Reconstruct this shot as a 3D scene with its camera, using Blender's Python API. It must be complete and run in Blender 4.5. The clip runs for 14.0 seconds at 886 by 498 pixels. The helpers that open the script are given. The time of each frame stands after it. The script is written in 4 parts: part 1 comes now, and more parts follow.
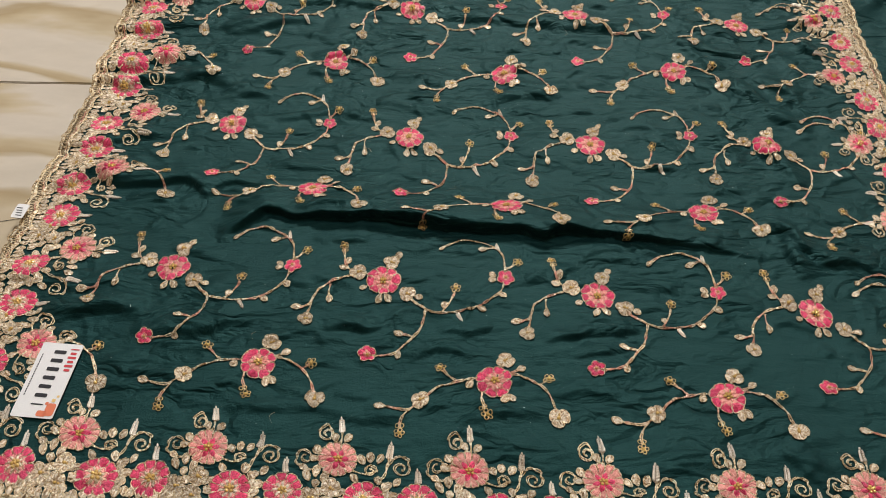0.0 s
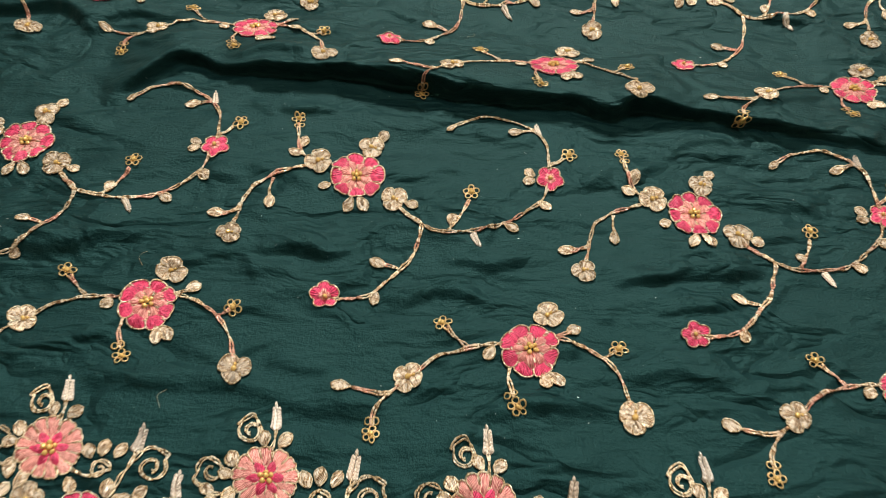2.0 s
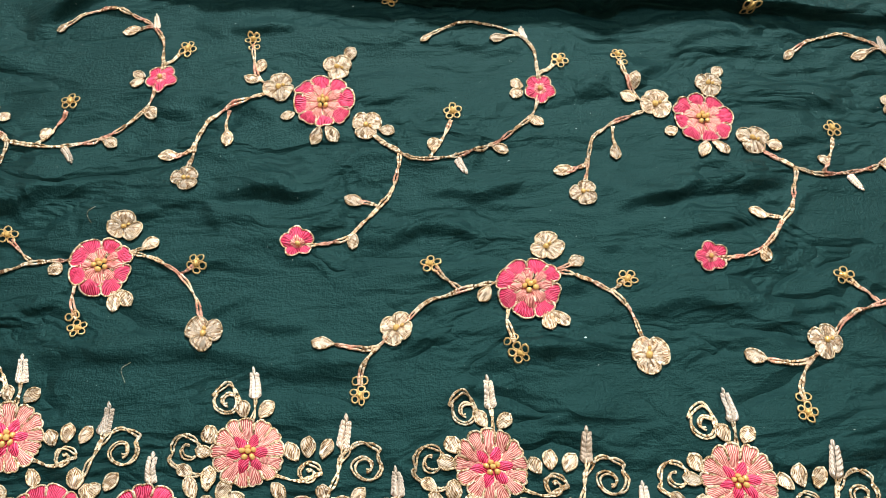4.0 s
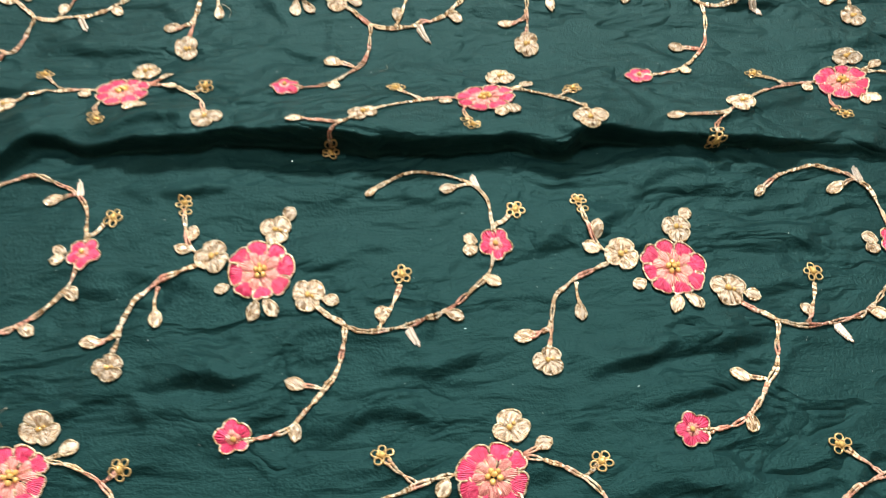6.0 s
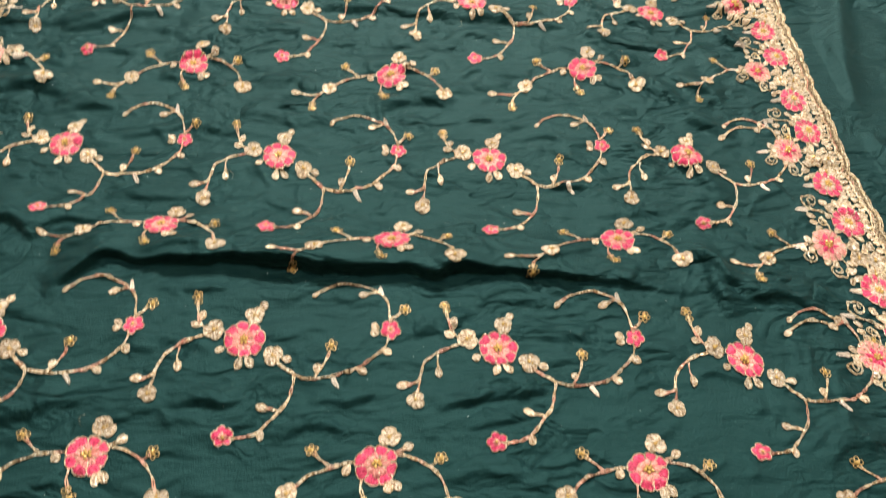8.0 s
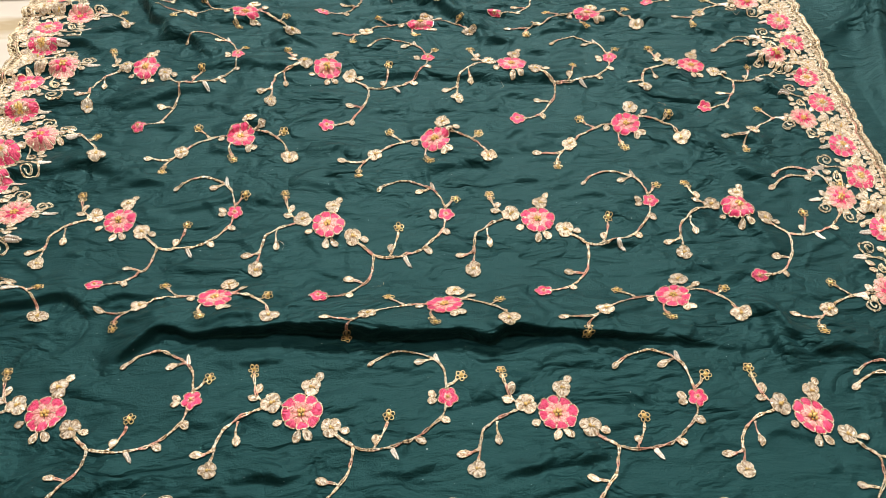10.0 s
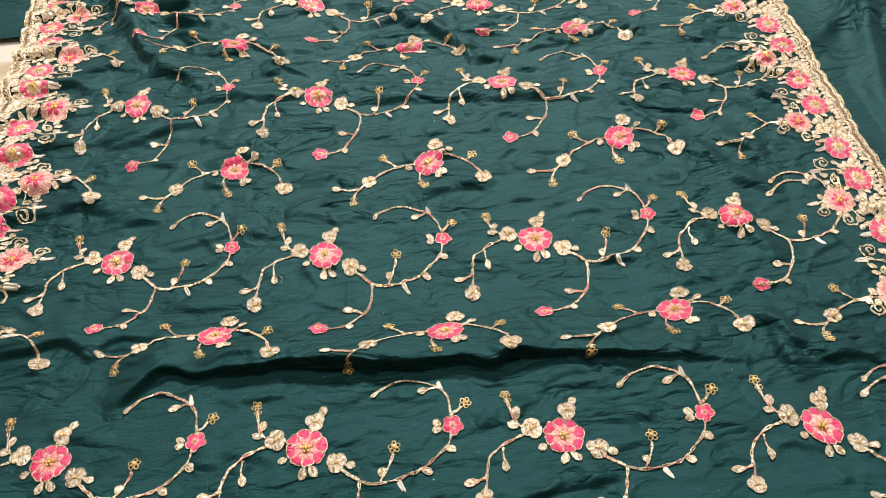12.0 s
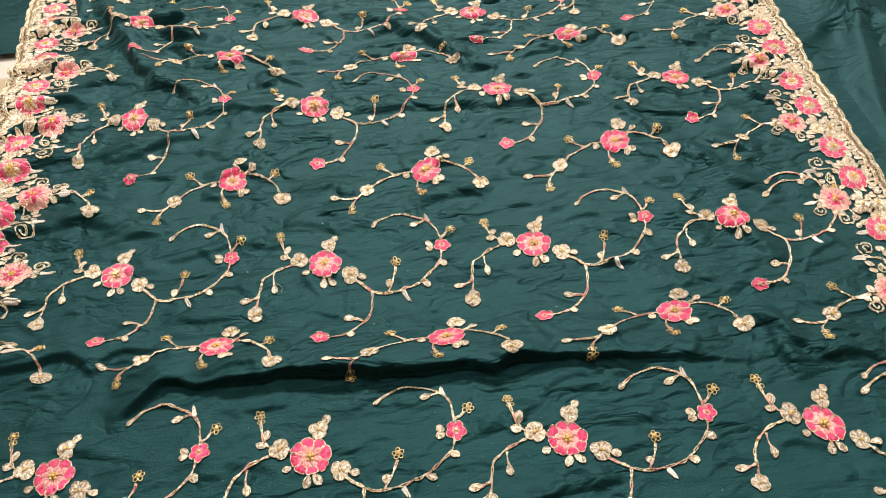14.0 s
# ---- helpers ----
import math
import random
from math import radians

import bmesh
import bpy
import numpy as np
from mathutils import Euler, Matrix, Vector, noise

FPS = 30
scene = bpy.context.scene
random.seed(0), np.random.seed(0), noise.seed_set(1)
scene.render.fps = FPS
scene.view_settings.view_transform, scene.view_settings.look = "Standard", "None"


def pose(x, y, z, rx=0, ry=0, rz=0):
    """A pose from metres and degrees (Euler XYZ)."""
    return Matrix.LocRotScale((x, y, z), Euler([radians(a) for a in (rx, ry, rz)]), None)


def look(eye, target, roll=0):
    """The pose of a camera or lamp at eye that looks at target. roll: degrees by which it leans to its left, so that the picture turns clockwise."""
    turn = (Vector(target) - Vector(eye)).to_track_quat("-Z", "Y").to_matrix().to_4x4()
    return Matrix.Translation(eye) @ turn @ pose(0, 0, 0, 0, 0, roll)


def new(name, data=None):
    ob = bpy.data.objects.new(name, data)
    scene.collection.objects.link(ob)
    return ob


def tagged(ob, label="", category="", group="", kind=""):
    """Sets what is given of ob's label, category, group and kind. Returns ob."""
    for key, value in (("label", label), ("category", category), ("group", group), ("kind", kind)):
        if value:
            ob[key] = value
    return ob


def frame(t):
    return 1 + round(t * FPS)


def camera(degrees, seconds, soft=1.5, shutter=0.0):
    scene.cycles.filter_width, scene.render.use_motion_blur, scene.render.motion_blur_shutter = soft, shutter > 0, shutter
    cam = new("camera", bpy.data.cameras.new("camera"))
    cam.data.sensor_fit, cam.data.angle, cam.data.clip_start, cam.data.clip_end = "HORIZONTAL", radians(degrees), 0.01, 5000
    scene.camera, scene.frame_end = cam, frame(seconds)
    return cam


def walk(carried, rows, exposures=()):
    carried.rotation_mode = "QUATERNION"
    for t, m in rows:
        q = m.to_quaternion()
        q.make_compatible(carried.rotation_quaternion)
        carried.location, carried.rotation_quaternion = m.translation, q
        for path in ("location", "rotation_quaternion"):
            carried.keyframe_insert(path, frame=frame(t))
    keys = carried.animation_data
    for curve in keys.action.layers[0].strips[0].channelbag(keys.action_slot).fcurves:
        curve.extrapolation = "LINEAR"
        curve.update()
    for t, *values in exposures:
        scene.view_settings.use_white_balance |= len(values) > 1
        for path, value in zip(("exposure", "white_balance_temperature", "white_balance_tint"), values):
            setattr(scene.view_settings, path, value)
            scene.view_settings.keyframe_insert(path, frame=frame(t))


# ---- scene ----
cam = camera(53.2, 14.0, 0.6, 0.2)
PATH = [
    (0, (-0.001, 0.0, 0.696), (-0.001, 1.349, -0.781), 0.9),
    (0.5, (-0.014, -0.016, 0.699), (-0.002, 1.318, -0.791), 0.1),
    (1, (-0.019, 0.008, 0.666), (0.012, 1.311, -0.851), 0.2),
    (1.2, (-0.009, 0.034, 0.629), (0.004, 1.302, -0.92), -0.3),
    (1.5, (-0.015, 0.091, 0.578), (0.003, 1.283, -1.028), 1.6),
    (1.8, (-0.006, 0.173, 0.506), (-0.003, 1.31, -1.142), 3.5),
    (2, (-0.008, 0.223, 0.449), (0.008, 1.366, -1.192), 3.8),
    (2.5, (0.021, 0.267, 0.39), (0.011, 1.328, -1.305), 1.2),
    (2.7, (0.015, 0.268, 0.391), (0.015, 1.306, -1.318), 1.3),
    (4.8, (-0.004, 0.29, 0.431), (0.043, 1.193, -1.353), -0.0),
    (5, (0.001, 0.305, 0.435), (0.047, 1.216, -1.345), -0.6),
    (5.5, (0.004, 0.338, 0.459), (0.055, 1.361, -1.259), -2.4),
    (6, (0.019, 0.341, 0.405), (0.089, 1.404, -1.287), -0.8),
    (6.5, (0.058, 0.325, 0.312), (0.189, 1.384, -1.38), 6.1),
    (6.8, (0.051, 0.321, 0.325), (0.221, 1.313, -1.379), 9.2),
    (7, (0.045, 0.304, 0.365), (0.216, 1.321, -1.348), 10.6),
    (7.2, (0.043, 0.254, 0.457), (0.221, 1.288, -1.246), 12.0),
    (7.5, (0.041, 0.173, 0.56), (0.221, 1.301, -1.082), 10.7),
    (7.8, (0.033, 0.139, 0.617), (0.223, 1.352, -0.983), 8.6),
    (8, (0.046, 0.153, 0.645), (0.214, 1.425, -0.889), 4.8),
    (8.1, (0.047, 0.166, 0.648), (0.218, 1.48, -0.85), 3.5),
    (8.2, (0.051, 0.172, 0.646), (0.211, 1.509, -0.833), 1.9),
    (10.5, (0.03, 0.165, 0.652), (0.113, 1.532, -0.806), -0.4),
    (11, (0.03, 0.166, 0.654), (0.107, 1.538, -0.799), -1.1),
    (11.5, (0.035, 0.174, 0.656), (0.106, 1.549, -0.794), -2.6),
    (12, (0.044, 0.179, 0.658), (0.117, 1.559, -0.788), -3.8),
    (12.5, (0.045, 0.179, 0.66), (0.116, 1.562, -0.782), -4.6),
    (13, (0.039, 0.177, 0.661), (0.113, 1.565, -0.777), -4.8),
    (13.5, (0.038, 0.175, 0.659), (0.118, 1.566, -0.777), -4.7),
    (14, (0.04, 0.175, 0.658), (0.125, 1.569, -0.773), -4.6),
]
walk(cam, [(t, look(eye, target, roll)) for t, eye, target, roll in PATH],
     [(0, -0.74, 6600, 10), (1.0, -0.72, 6800, 10), (1.6, -0.6, 7000, 10), (2.1, -0.3, 6900, 10), (2.7, 0.0, 6550, 10), (4.8, 0.0, 6550, 10), (5.5, 0.22, 6500, 10), (6.0, 0.2, 6700, 10), (7.0, 0.12, 7000, 10), (7.5, 0.05, 7000, 10), (8.0, 0.0, 7000, 10), (10.3, 0.0, 6400, 10), (14.0, 0.0, 6400, 10)])

# ---------------------------------------------------------------- light
world = bpy.data.worlds.new("room_air")
scene.world = world
world.use_nodes = True
world.node_tree.nodes["Background"].inputs["Color"].default_value = (1.0, 0.9, 0.78, 1)
world.node_tree.nodes["Background"].inputs["Strength"].default_value = 0.035


def ceiling_lamp(name, x, y, z, sx, sy, watts, colour, target):
    data = bpy.data.lights.new(name, "AREA")
    data.shape, data.size, data.size_y, data.energy, data.color = "RECTANGLE", sx, sy, watts, colour
    ob = new(name, data)
    ob.matrix_world = look((x, y, z), target)
    return ob


ceiling_lamp("ceiling_panel_light", 0.3, 3.0, 2.65, 0.6, 0.35, 228, (0.97, 0.96, 0.97), (0.1, 0.7, 0))
ceiling_lamp("ceiling_panel_light", 0.1, 1.0, 2.7, 0.4, 0.4, 36, (0.97, 0.96, 0.97), (-0.2, 0.5, 0))

# ---------------------------------------------------------------- materials


def material(name):
    m = bpy.data.materials.new(name)
    m.use_nodes = True
    nodes, links = m.node_tree.nodes, m.node_tree.links
    return m, nodes, links, nodes["Principled BSDF"]


def node(nodes, kind, **values):
    n = nodes.new(kind)
    for key, value in values.items():
        n.inputs[key].default_value = value
    return n


def ramp(nodes, stops):
    r = nodes.new("ShaderNodeValToRGB")
    while len(r.color_ramp.elements) < len(stops):
        r.color_ramp.elements.new(0.5)
    for e, (at, colour) in zip(r.color_ramp.elements, stops):
        e.position, e.color = at, (*colour, 1)
    return r


def thread_material(name, dark, light, fleck_glint, metallic, rough, period, strength, ridge=0.3, second=None, glint=0.0, facet=0.0012):
    """Laid threads: fine ridges across the first texture axis, broken into strands, with shaded gaps and glints painted
    into the colour; glint: how far single stitches tilt and shine on their own, in the colour too.
    """
    m, nodes, links, b = material(name)
    uv = nodes.new("ShaderNodeUVMap")
    info = nodes.new("ShaderNodeObjectInfo")
    # another cut of the pattern on each piece
    shift = nodes.new("ShaderNodeVectorMath")
    shift.operation = "MULTIPLY_ADD"
    shift.inputs[0].default_value = (7.0, 3.0, 5.0)
    links.new(info.outputs["Random"], shift.inputs[1])
    links.new(uv.outputs["UV"], shift.inputs[2])
    wave = node(nodes, "ShaderNodeTexWave", Scale=0.314 / period, Distortion=6.0, Detail=2.0)
    wave.inputs["Detail Scale"].default_value = 0.6
    links.new(shift.outputs["Vector"], wave.inputs["Vector"])
    squash = nodes.new("ShaderNodeMapping")
    squash.inputs["Scale"].default_value = (1.1 / period, 0.2 / period, 1)
    links.new(shift.outputs["Vector"], squash.inputs["Vector"])
    grain = node(nodes, "ShaderNodeTexNoise", Scale=1.0, Detail=3.0, Roughness=0.6)
    links.new(squash.outputs["Vector"], grain.inputs["Vector"])
    stitches = node(nodes, "ShaderNodeTexVoronoi", Scale=1.0)
    cut = nodes.new("ShaderNodeMapping")
    cut.inputs["Scale"].default_value = (1.0 / facet, 0.55 / facet, 1)
    links.new(shift.outputs["Vector"], cut.inputs["Vector"])
    links.new(cut.outputs["Vector"], stitches.inputs["Vector"])
    apart = nodes.new("ShaderNodeSeparateColor")
    links.new(stitches.outputs["Color"], apart.inputs["Color"])
    # part of each stitch's sparkle is mixed straight into the colour
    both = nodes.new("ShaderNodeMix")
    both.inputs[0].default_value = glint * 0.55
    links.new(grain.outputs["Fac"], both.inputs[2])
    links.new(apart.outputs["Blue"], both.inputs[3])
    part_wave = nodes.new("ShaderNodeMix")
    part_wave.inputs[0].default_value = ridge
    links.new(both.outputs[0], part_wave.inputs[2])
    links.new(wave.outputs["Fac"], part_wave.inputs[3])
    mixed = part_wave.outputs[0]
    # dark end paints shade between threads, pale end their flecks and glints
    r = ramp(nodes, [(0.31, dark), (0.46, light), (0.68, fleck_glint)])
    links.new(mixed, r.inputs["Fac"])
    hsv = nodes.new("ShaderNodeHueSaturation")
    span = nodes.new("ShaderNodeMapRange")
    span.inputs["To Min"].default_value, span.inputs["To Max"].default_value = (0.74, 1.15) if glint > 0.5 else (0.82, 1.12)
    links.new(info.outputs["Random"], span.inputs["Value"])
    links.new(span.outputs["Result"], hsv.inputs["Value"])
    if second:
        at = nodes.new("ShaderNodeTexCoord")
        patch = node(nodes, "ShaderNodeTexNoise", Scale=55.0, Detail=2.0)
        links.new(at.outputs["Object"], patch.inputs["Vector"])
        where = ramp(nodes, [(0.50, (0, 0, 0)), (0.62, (0.7, 0.7, 0.7))])
        links.new(patch.outputs["Fac"], where.inputs["Fac"])
        blend = nodes.new("ShaderNodeMix")
        blend.data_type = "RGBA"
        links.new(where.outputs["Color"], blend.inputs[0])
        links.new(r.outputs["Color"], blend.inputs[6])
        blend.inputs[7].default_value = (*second, 1)
        links.new(blend.outputs[2], hsv.inputs["Color"])
    else:
        links.new(r.outputs["Color"], hsv.inputs["Color"])
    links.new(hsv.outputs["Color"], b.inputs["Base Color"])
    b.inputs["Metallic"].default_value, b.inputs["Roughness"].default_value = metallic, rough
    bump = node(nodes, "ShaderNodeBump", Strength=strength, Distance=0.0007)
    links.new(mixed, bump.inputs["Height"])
    # each stitch lies at a tilt of its own
    centred = nodes.new("ShaderNodeVectorMath")
    centred.operation = "SUBTRACT"
    centred.inputs[1].default_value = (0.5, 0.5, 0.5)
    links.new(stitches.outputs["Color"], centred.inputs[0])
    tilt = nodes.new("ShaderNodeVectorMath")
    tilt.operation = "MULTIPLY_ADD"
    tilt.inputs[1].default_value = (2.0 * glint, 2.0 * glint, 0.4 * glint)
    links.new(centred.outputs["Vector"], tilt.inputs[0])
    links.new(bump.outputs["Normal"], tilt.inputs[2])
    unit = nodes.new("ShaderNodeVectorMath")
    unit.operation = "NORMALIZE"
    links.new(tilt.outputs["Vector"], unit.inputs[0])
    links.new(unit.outputs["Vector"], b.inputs["Normal"])
    return m


HOT = thread_material("hot_pink_thread", (0.24, 0.001, 0.025), (0.74, 0.006, 0.100), (0.98, 0.12, 0.24), 0.0, 0.36, 0.0009, 1.0, 0.4, None, 0.35)
LIGHT = thread_material("light_pink_thread", (0.38, 0.05, 0.055), (0.84, 0.24, 0.22), (1.0, 0.60, 0.48), 0.0, 0.36, 0.0009, 1.0, 0.4, None, 0.35)
# metal threads: first colour stands for shaded gaps, last for painted glints
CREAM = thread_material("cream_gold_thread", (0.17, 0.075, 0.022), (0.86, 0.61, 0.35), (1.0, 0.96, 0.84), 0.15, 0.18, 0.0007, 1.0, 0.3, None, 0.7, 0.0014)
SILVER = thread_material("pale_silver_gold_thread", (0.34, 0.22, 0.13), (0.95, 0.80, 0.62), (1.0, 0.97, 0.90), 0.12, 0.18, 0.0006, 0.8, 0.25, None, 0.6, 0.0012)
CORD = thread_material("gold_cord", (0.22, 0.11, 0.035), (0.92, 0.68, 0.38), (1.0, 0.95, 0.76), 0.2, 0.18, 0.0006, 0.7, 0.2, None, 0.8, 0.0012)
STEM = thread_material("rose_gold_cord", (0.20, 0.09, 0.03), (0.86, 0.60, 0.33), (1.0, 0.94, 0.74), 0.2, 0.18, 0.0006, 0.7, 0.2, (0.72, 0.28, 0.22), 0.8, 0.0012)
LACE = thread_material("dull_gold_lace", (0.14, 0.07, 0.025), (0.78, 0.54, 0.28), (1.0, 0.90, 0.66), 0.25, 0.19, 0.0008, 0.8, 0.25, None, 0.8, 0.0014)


def plain(name, colour, metallic, rough):
    m, nodes, links, b = material(name)
    tone = node(nodes, "ShaderNodeTexNoise", Scale=260.0, Detail=3.0)
    r = ramp(nodes, [(0.3, tuple(c * 0.75 for c in colour)), (0.7, colour)])
    links.new(tone.outputs["Fac"], r.inputs["Fac"])
    links.new(r.outputs["Color"], b.inputs["Base Color"])
    b.inputs["Metallic"].default_value, b.inputs["Roughness"].default_value = metallic, rough
    return m


BEAD = plain("gold_bead", (1.0, 0.68, 0.24), 0.45, 0.12)
WIRE = plain("gold_wire", (0.66, 0.45, 0.19), 0.4, 0.3)
FLECK = plain("silver_fleck", (0.9, 0.92, 0.88), 0.7, 0.3)
PAPER = plain("white_card", (0.82, 0.81, 0.8), 0.0, 0.45)
RED_INK = plain("red_ink", (0.6, 0.05, 0.06), 0.0, 0.5)
BLACK_INK = plain("black_ink", (0.02, 0.02, 0.025), 0.0, 0.5)
ORANGE_INK = plain("orange_ink", (0.75, 0.2, 0.1), 0.0, 0.5)
YELLOW_INK = plain("yellow_ink", (0.8, 0.55, 0.2), 0.0, 0.5)
STRING = plain("dark_string", (0.03, 0.03, 0.03), 0.0, 0.8)
PLASTER = plain("cream_plaster", (0.5, 0.45, 0.38), 0.0, 0.8)
NET = plain("brown_net", (0.11, 0.07, 0.035), 0.2, 0.55)
GROUT = plain("grey_grout", (0.3, 0.26, 0.2), 0.0, 0.9)


def silk_material():
    m, nodes, links, b = material("bottle_green_silk")
    at = nodes.new("ShaderNodeTexCoord")
    slub = nodes.new("ShaderNodeMapping")
    slub.inputs["Scale"].default_value = (90, 1500, 90)
    links.new(at.outputs["Object"], slub.inputs["Vector"])
    weft = node(nodes, "ShaderNodeTexNoise", Scale=1.0, Detail=4.0, Roughness=0.65)
    links.new(slub.outputs["Vector"], weft.inputs["Vector"])
    warp = nodes.new("ShaderNodeMapping")
    warp.inputs["Scale"].default_value = (1700, 130, 130)
    links.new(at.outputs["Object"], warp.inputs["Vector"])
    ends = node(nodes, "ShaderNodeTexNoise", Scale=1.0, Detail=3.0, Roughness=0.6)
    links.new(warp.outputs["Vector"], ends.inputs["Vector"])
    cloud = node(nodes, "ShaderNodeTexNoise", Scale=9.0, Detail=5.0, Roughness=0.55)
    links.new(at.outputs["Object"], cloud.inputs["Vector"])
    total = nodes.new("ShaderNodeMath")
    total.operation = "ADD"
    links.new(weft.outputs["Fac"], total.inputs[0])
    links.new(ends.outputs["Fac"], total.inputs[1])
    r = ramp(nodes, [(0.35, (0.0020, 0.0128, 0.0134)), (0.65, (0.0038, 0.0212, 0.0220))])
    mean = nodes.new("ShaderNodeMath")
    mean.operation = "MULTIPLY"
    mean.inputs[1].default_value = 0.5
    links.new(total.outputs[0], mean.inputs[0])
    links.new(mean.outputs[0], r.inputs["Fac"])
    hsv = nodes.new("ShaderNodeHueSaturation")
    span = nodes.new("ShaderNodeMapRange")
    span.inputs["To Min"].default_value, span.inputs["To Max"].default_value = 0.8, 1.2
    links.new(cloud.outputs["Fac"], span.inputs["Value"])
    links.new(span.outputs["Result"], hsv.inputs["Value"])
    links.new(r.outputs["Color"], hsv.inputs["Color"])
    links.new(hsv.outputs["Color"], b.inputs["Base Color"])
    b.inputs["Roughness"].default_value = 0.5
    b.inputs["Specular IOR Level"].default_value = 0.27
    b.inputs["Specular Tint"].default_value = (0.28, 0.85, 0.78, 1)
    b.inputs["Sheen Weight"].default_value = 0.08
    b.inputs["Sheen Roughness"].default_value = 0.4
    b.inputs["Sheen Tint"].default_value = (0.22, 0.65, 0.60, 1)
    bump = node(nodes, "ShaderNodeBump", Strength=0.38, Distance=0.0005)
    nap = node(nodes, "ShaderNodeTexNoise", Scale=520.0, Detail=3.0, Roughness=0.75)
    links.new(at.outputs["Object"], nap.inputs["Vector"])
    woven = nodes.new("ShaderNodeMath")
    woven.operation = "MULTIPLY_ADD"
    woven.inputs[1].default_value = 4.5
    links.new(nap.outputs["Fac"], woven.inputs[0])
    links.new(total.outputs[0], woven.inputs[2])
    links.new(woven.outputs[0], bump.inputs["Height"])
    rumple = nodes.new("ShaderNodeMapping")
    rumple.inputs["Scale"].default_value = (22, 70, 40)
    links.new(at.outputs["Object"], rumple.inputs["Vector"])
    small = node(nodes, "ShaderNodeTexNoise", Scale=1.0, Detail=4.0, Roughness=0.5, Distortion=0.6)
    links.new(rumple.outputs["Vector"], small.inputs["Vector"])
    crush = node(nodes, "ShaderNodeBump", Strength=0.6, Distance=0.004)
    links.new(small.outputs["Fac"], crush.inputs["Height"])
    # sharp little creases between flat facets, here and there
    bent = nodes.new("ShaderNodeMapping")
    bent.inputs["Scale"].default_value = (13, 30, 20)
    links.new(at.outputs["Object"], bent.inputs["Vector"])
    sway = node(nodes, "ShaderNodeTexNoise", Scale=14.0, Detail=3.0)
    links.new(at.outputs["Object"], sway.inputs["Vector"])
    moved = nodes.new("ShaderNodeVectorMath")
    moved.operation = "MULTIPLY_ADD"
    moved.inputs[1].default_value = (0.8, 0.8, 0.8)
    links.new(sway.outputs["Color"], moved.inputs[0])
    links.new(bent.outputs["Vector"], moved.inputs[2])
    facet = node(nodes, "ShaderNodeTexNoise", Scale=1.0, Detail=3.0, Roughness=0.45, Distortion=0.5)
    links.new(moved.outputs["Vector"], facet.inputs["Vector"])
    middle = nodes.new("ShaderNodeMath")
    middle.operation = "SUBTRACT"
    middle.inputs[1].default_value = 0.5
    links.new(facet.outputs["Fac"], middle.inputs[0])
    apart = nodes.new("ShaderNodeMath")
    apart.operation = "ABSOLUTE"
    links.new(middle.outputs[0], apart.inputs[0])
    lines = nodes.new("ShaderNodeMapRange")
    lines.inputs["From Max"].default_value = 0.09
    links.new(apart.outputs[0], lines.inputs["Value"])
    patchy = node(nodes, "ShaderNodeTexNoise", Scale=7.0, Detail=2.0)
    links.new(at.outputs["Object"], patchy.inputs["Vector"])
    amount = nodes.new("ShaderNodeMapRange")
    amount.inputs["From Min"].default_value, amount.inputs["From Max"].default_value = 0.34, 0.60
    links.new(patchy.outputs["Fac"], amount.inputs["Value"])
    height = nodes.new("ShaderNodeMath")
    height.operation = "MULTIPLY"
    links.new(lines.outputs["Result"], height.inputs[0])
    links.new(amount.outputs["Result"], height.inputs[1])
    fine = node(nodes, "ShaderNodeBump", Strength=0.65, Distance=0.004)
    links.new(height.outputs[0], fine.inputs["Height"])
    links.new(crush.outputs["Normal"], fine.inputs["Normal"])
    links.new(fine.outputs["Normal"], bump.inputs["Normal"])
    links.new(bump.outputs["Normal"], b.inputs["Normal"])
    return m


SILK = silk_material()


def marble_material():
    m, nodes, links, b = material("cream_marble")
    at = nodes.new("ShaderNodeTexCoord")
    turn = nodes.new("ShaderNodeMapping")
    turn.inputs["Rotation"].default_value = (0, 0, 0.75)
    turn.inputs["Scale"].default_value = (1.0, 2.2, 1.0)
    info = nodes.new("ShaderNodeObjectInfo")
    shift = nodes.new("ShaderNodeVectorMath")
    shift.operation = "MULTIPLY_ADD"
    shift.inputs[1].default_value = (7, 7, 7)
    links.new(at.outputs["Object"], turn.inputs["Vector"])
    links.new(info.outputs["Random"], shift.inputs[0])
    links.new(turn.outputs["Vector"], shift.inputs[2])
    vein = node(nodes, "ShaderNodeTexNoise", Scale=1.5, Detail=5.0, Roughness=0.5, Distortion=0.8)
    links.new(shift.outputs["Vector"], vein.inputs["Vector"])
    r = ramp(nodes, [(0.36, (0.46, 0.40, 0.32)), (0.46, (0.50, 0.44, 0.355)), (0.495, (0.33, 0.25, 0.14)), (0.53, (0.42, 0.34, 0.22)), (0.57, (0.50, 0.44, 0.36)), (0.7, (0.45, 0.39, 0.31))])
    links.new(vein.outputs["Fac"], r.inputs["Fac"])
    cloud = node(nodes, "ShaderNodeTexNoise", Scale=14.0, Detail=6.0, Roughness=0.65)
    links.new(shift.outputs["Vector"], cloud.inputs["Vector"])
    tone = nodes.new("ShaderNodeMapRange")
    tone.inputs["To Min"].default_value, tone.inputs["To Max"].default_value = 0.84, 1.12
    links.new(cloud.outputs["Fac"], tone.inputs["Value"])
    hsv = nodes.new("ShaderNodeHueSaturation")
    links.new(tone.outputs["Result"], hsv.inputs["Value"])
    links.new(r.outputs["Color"], hsv.inputs["Color"])
    links.new(hsv.outputs["Color"], b.inputs["Base Color"])
    b.inputs["Roughness"].default_value = 0.42
    return m


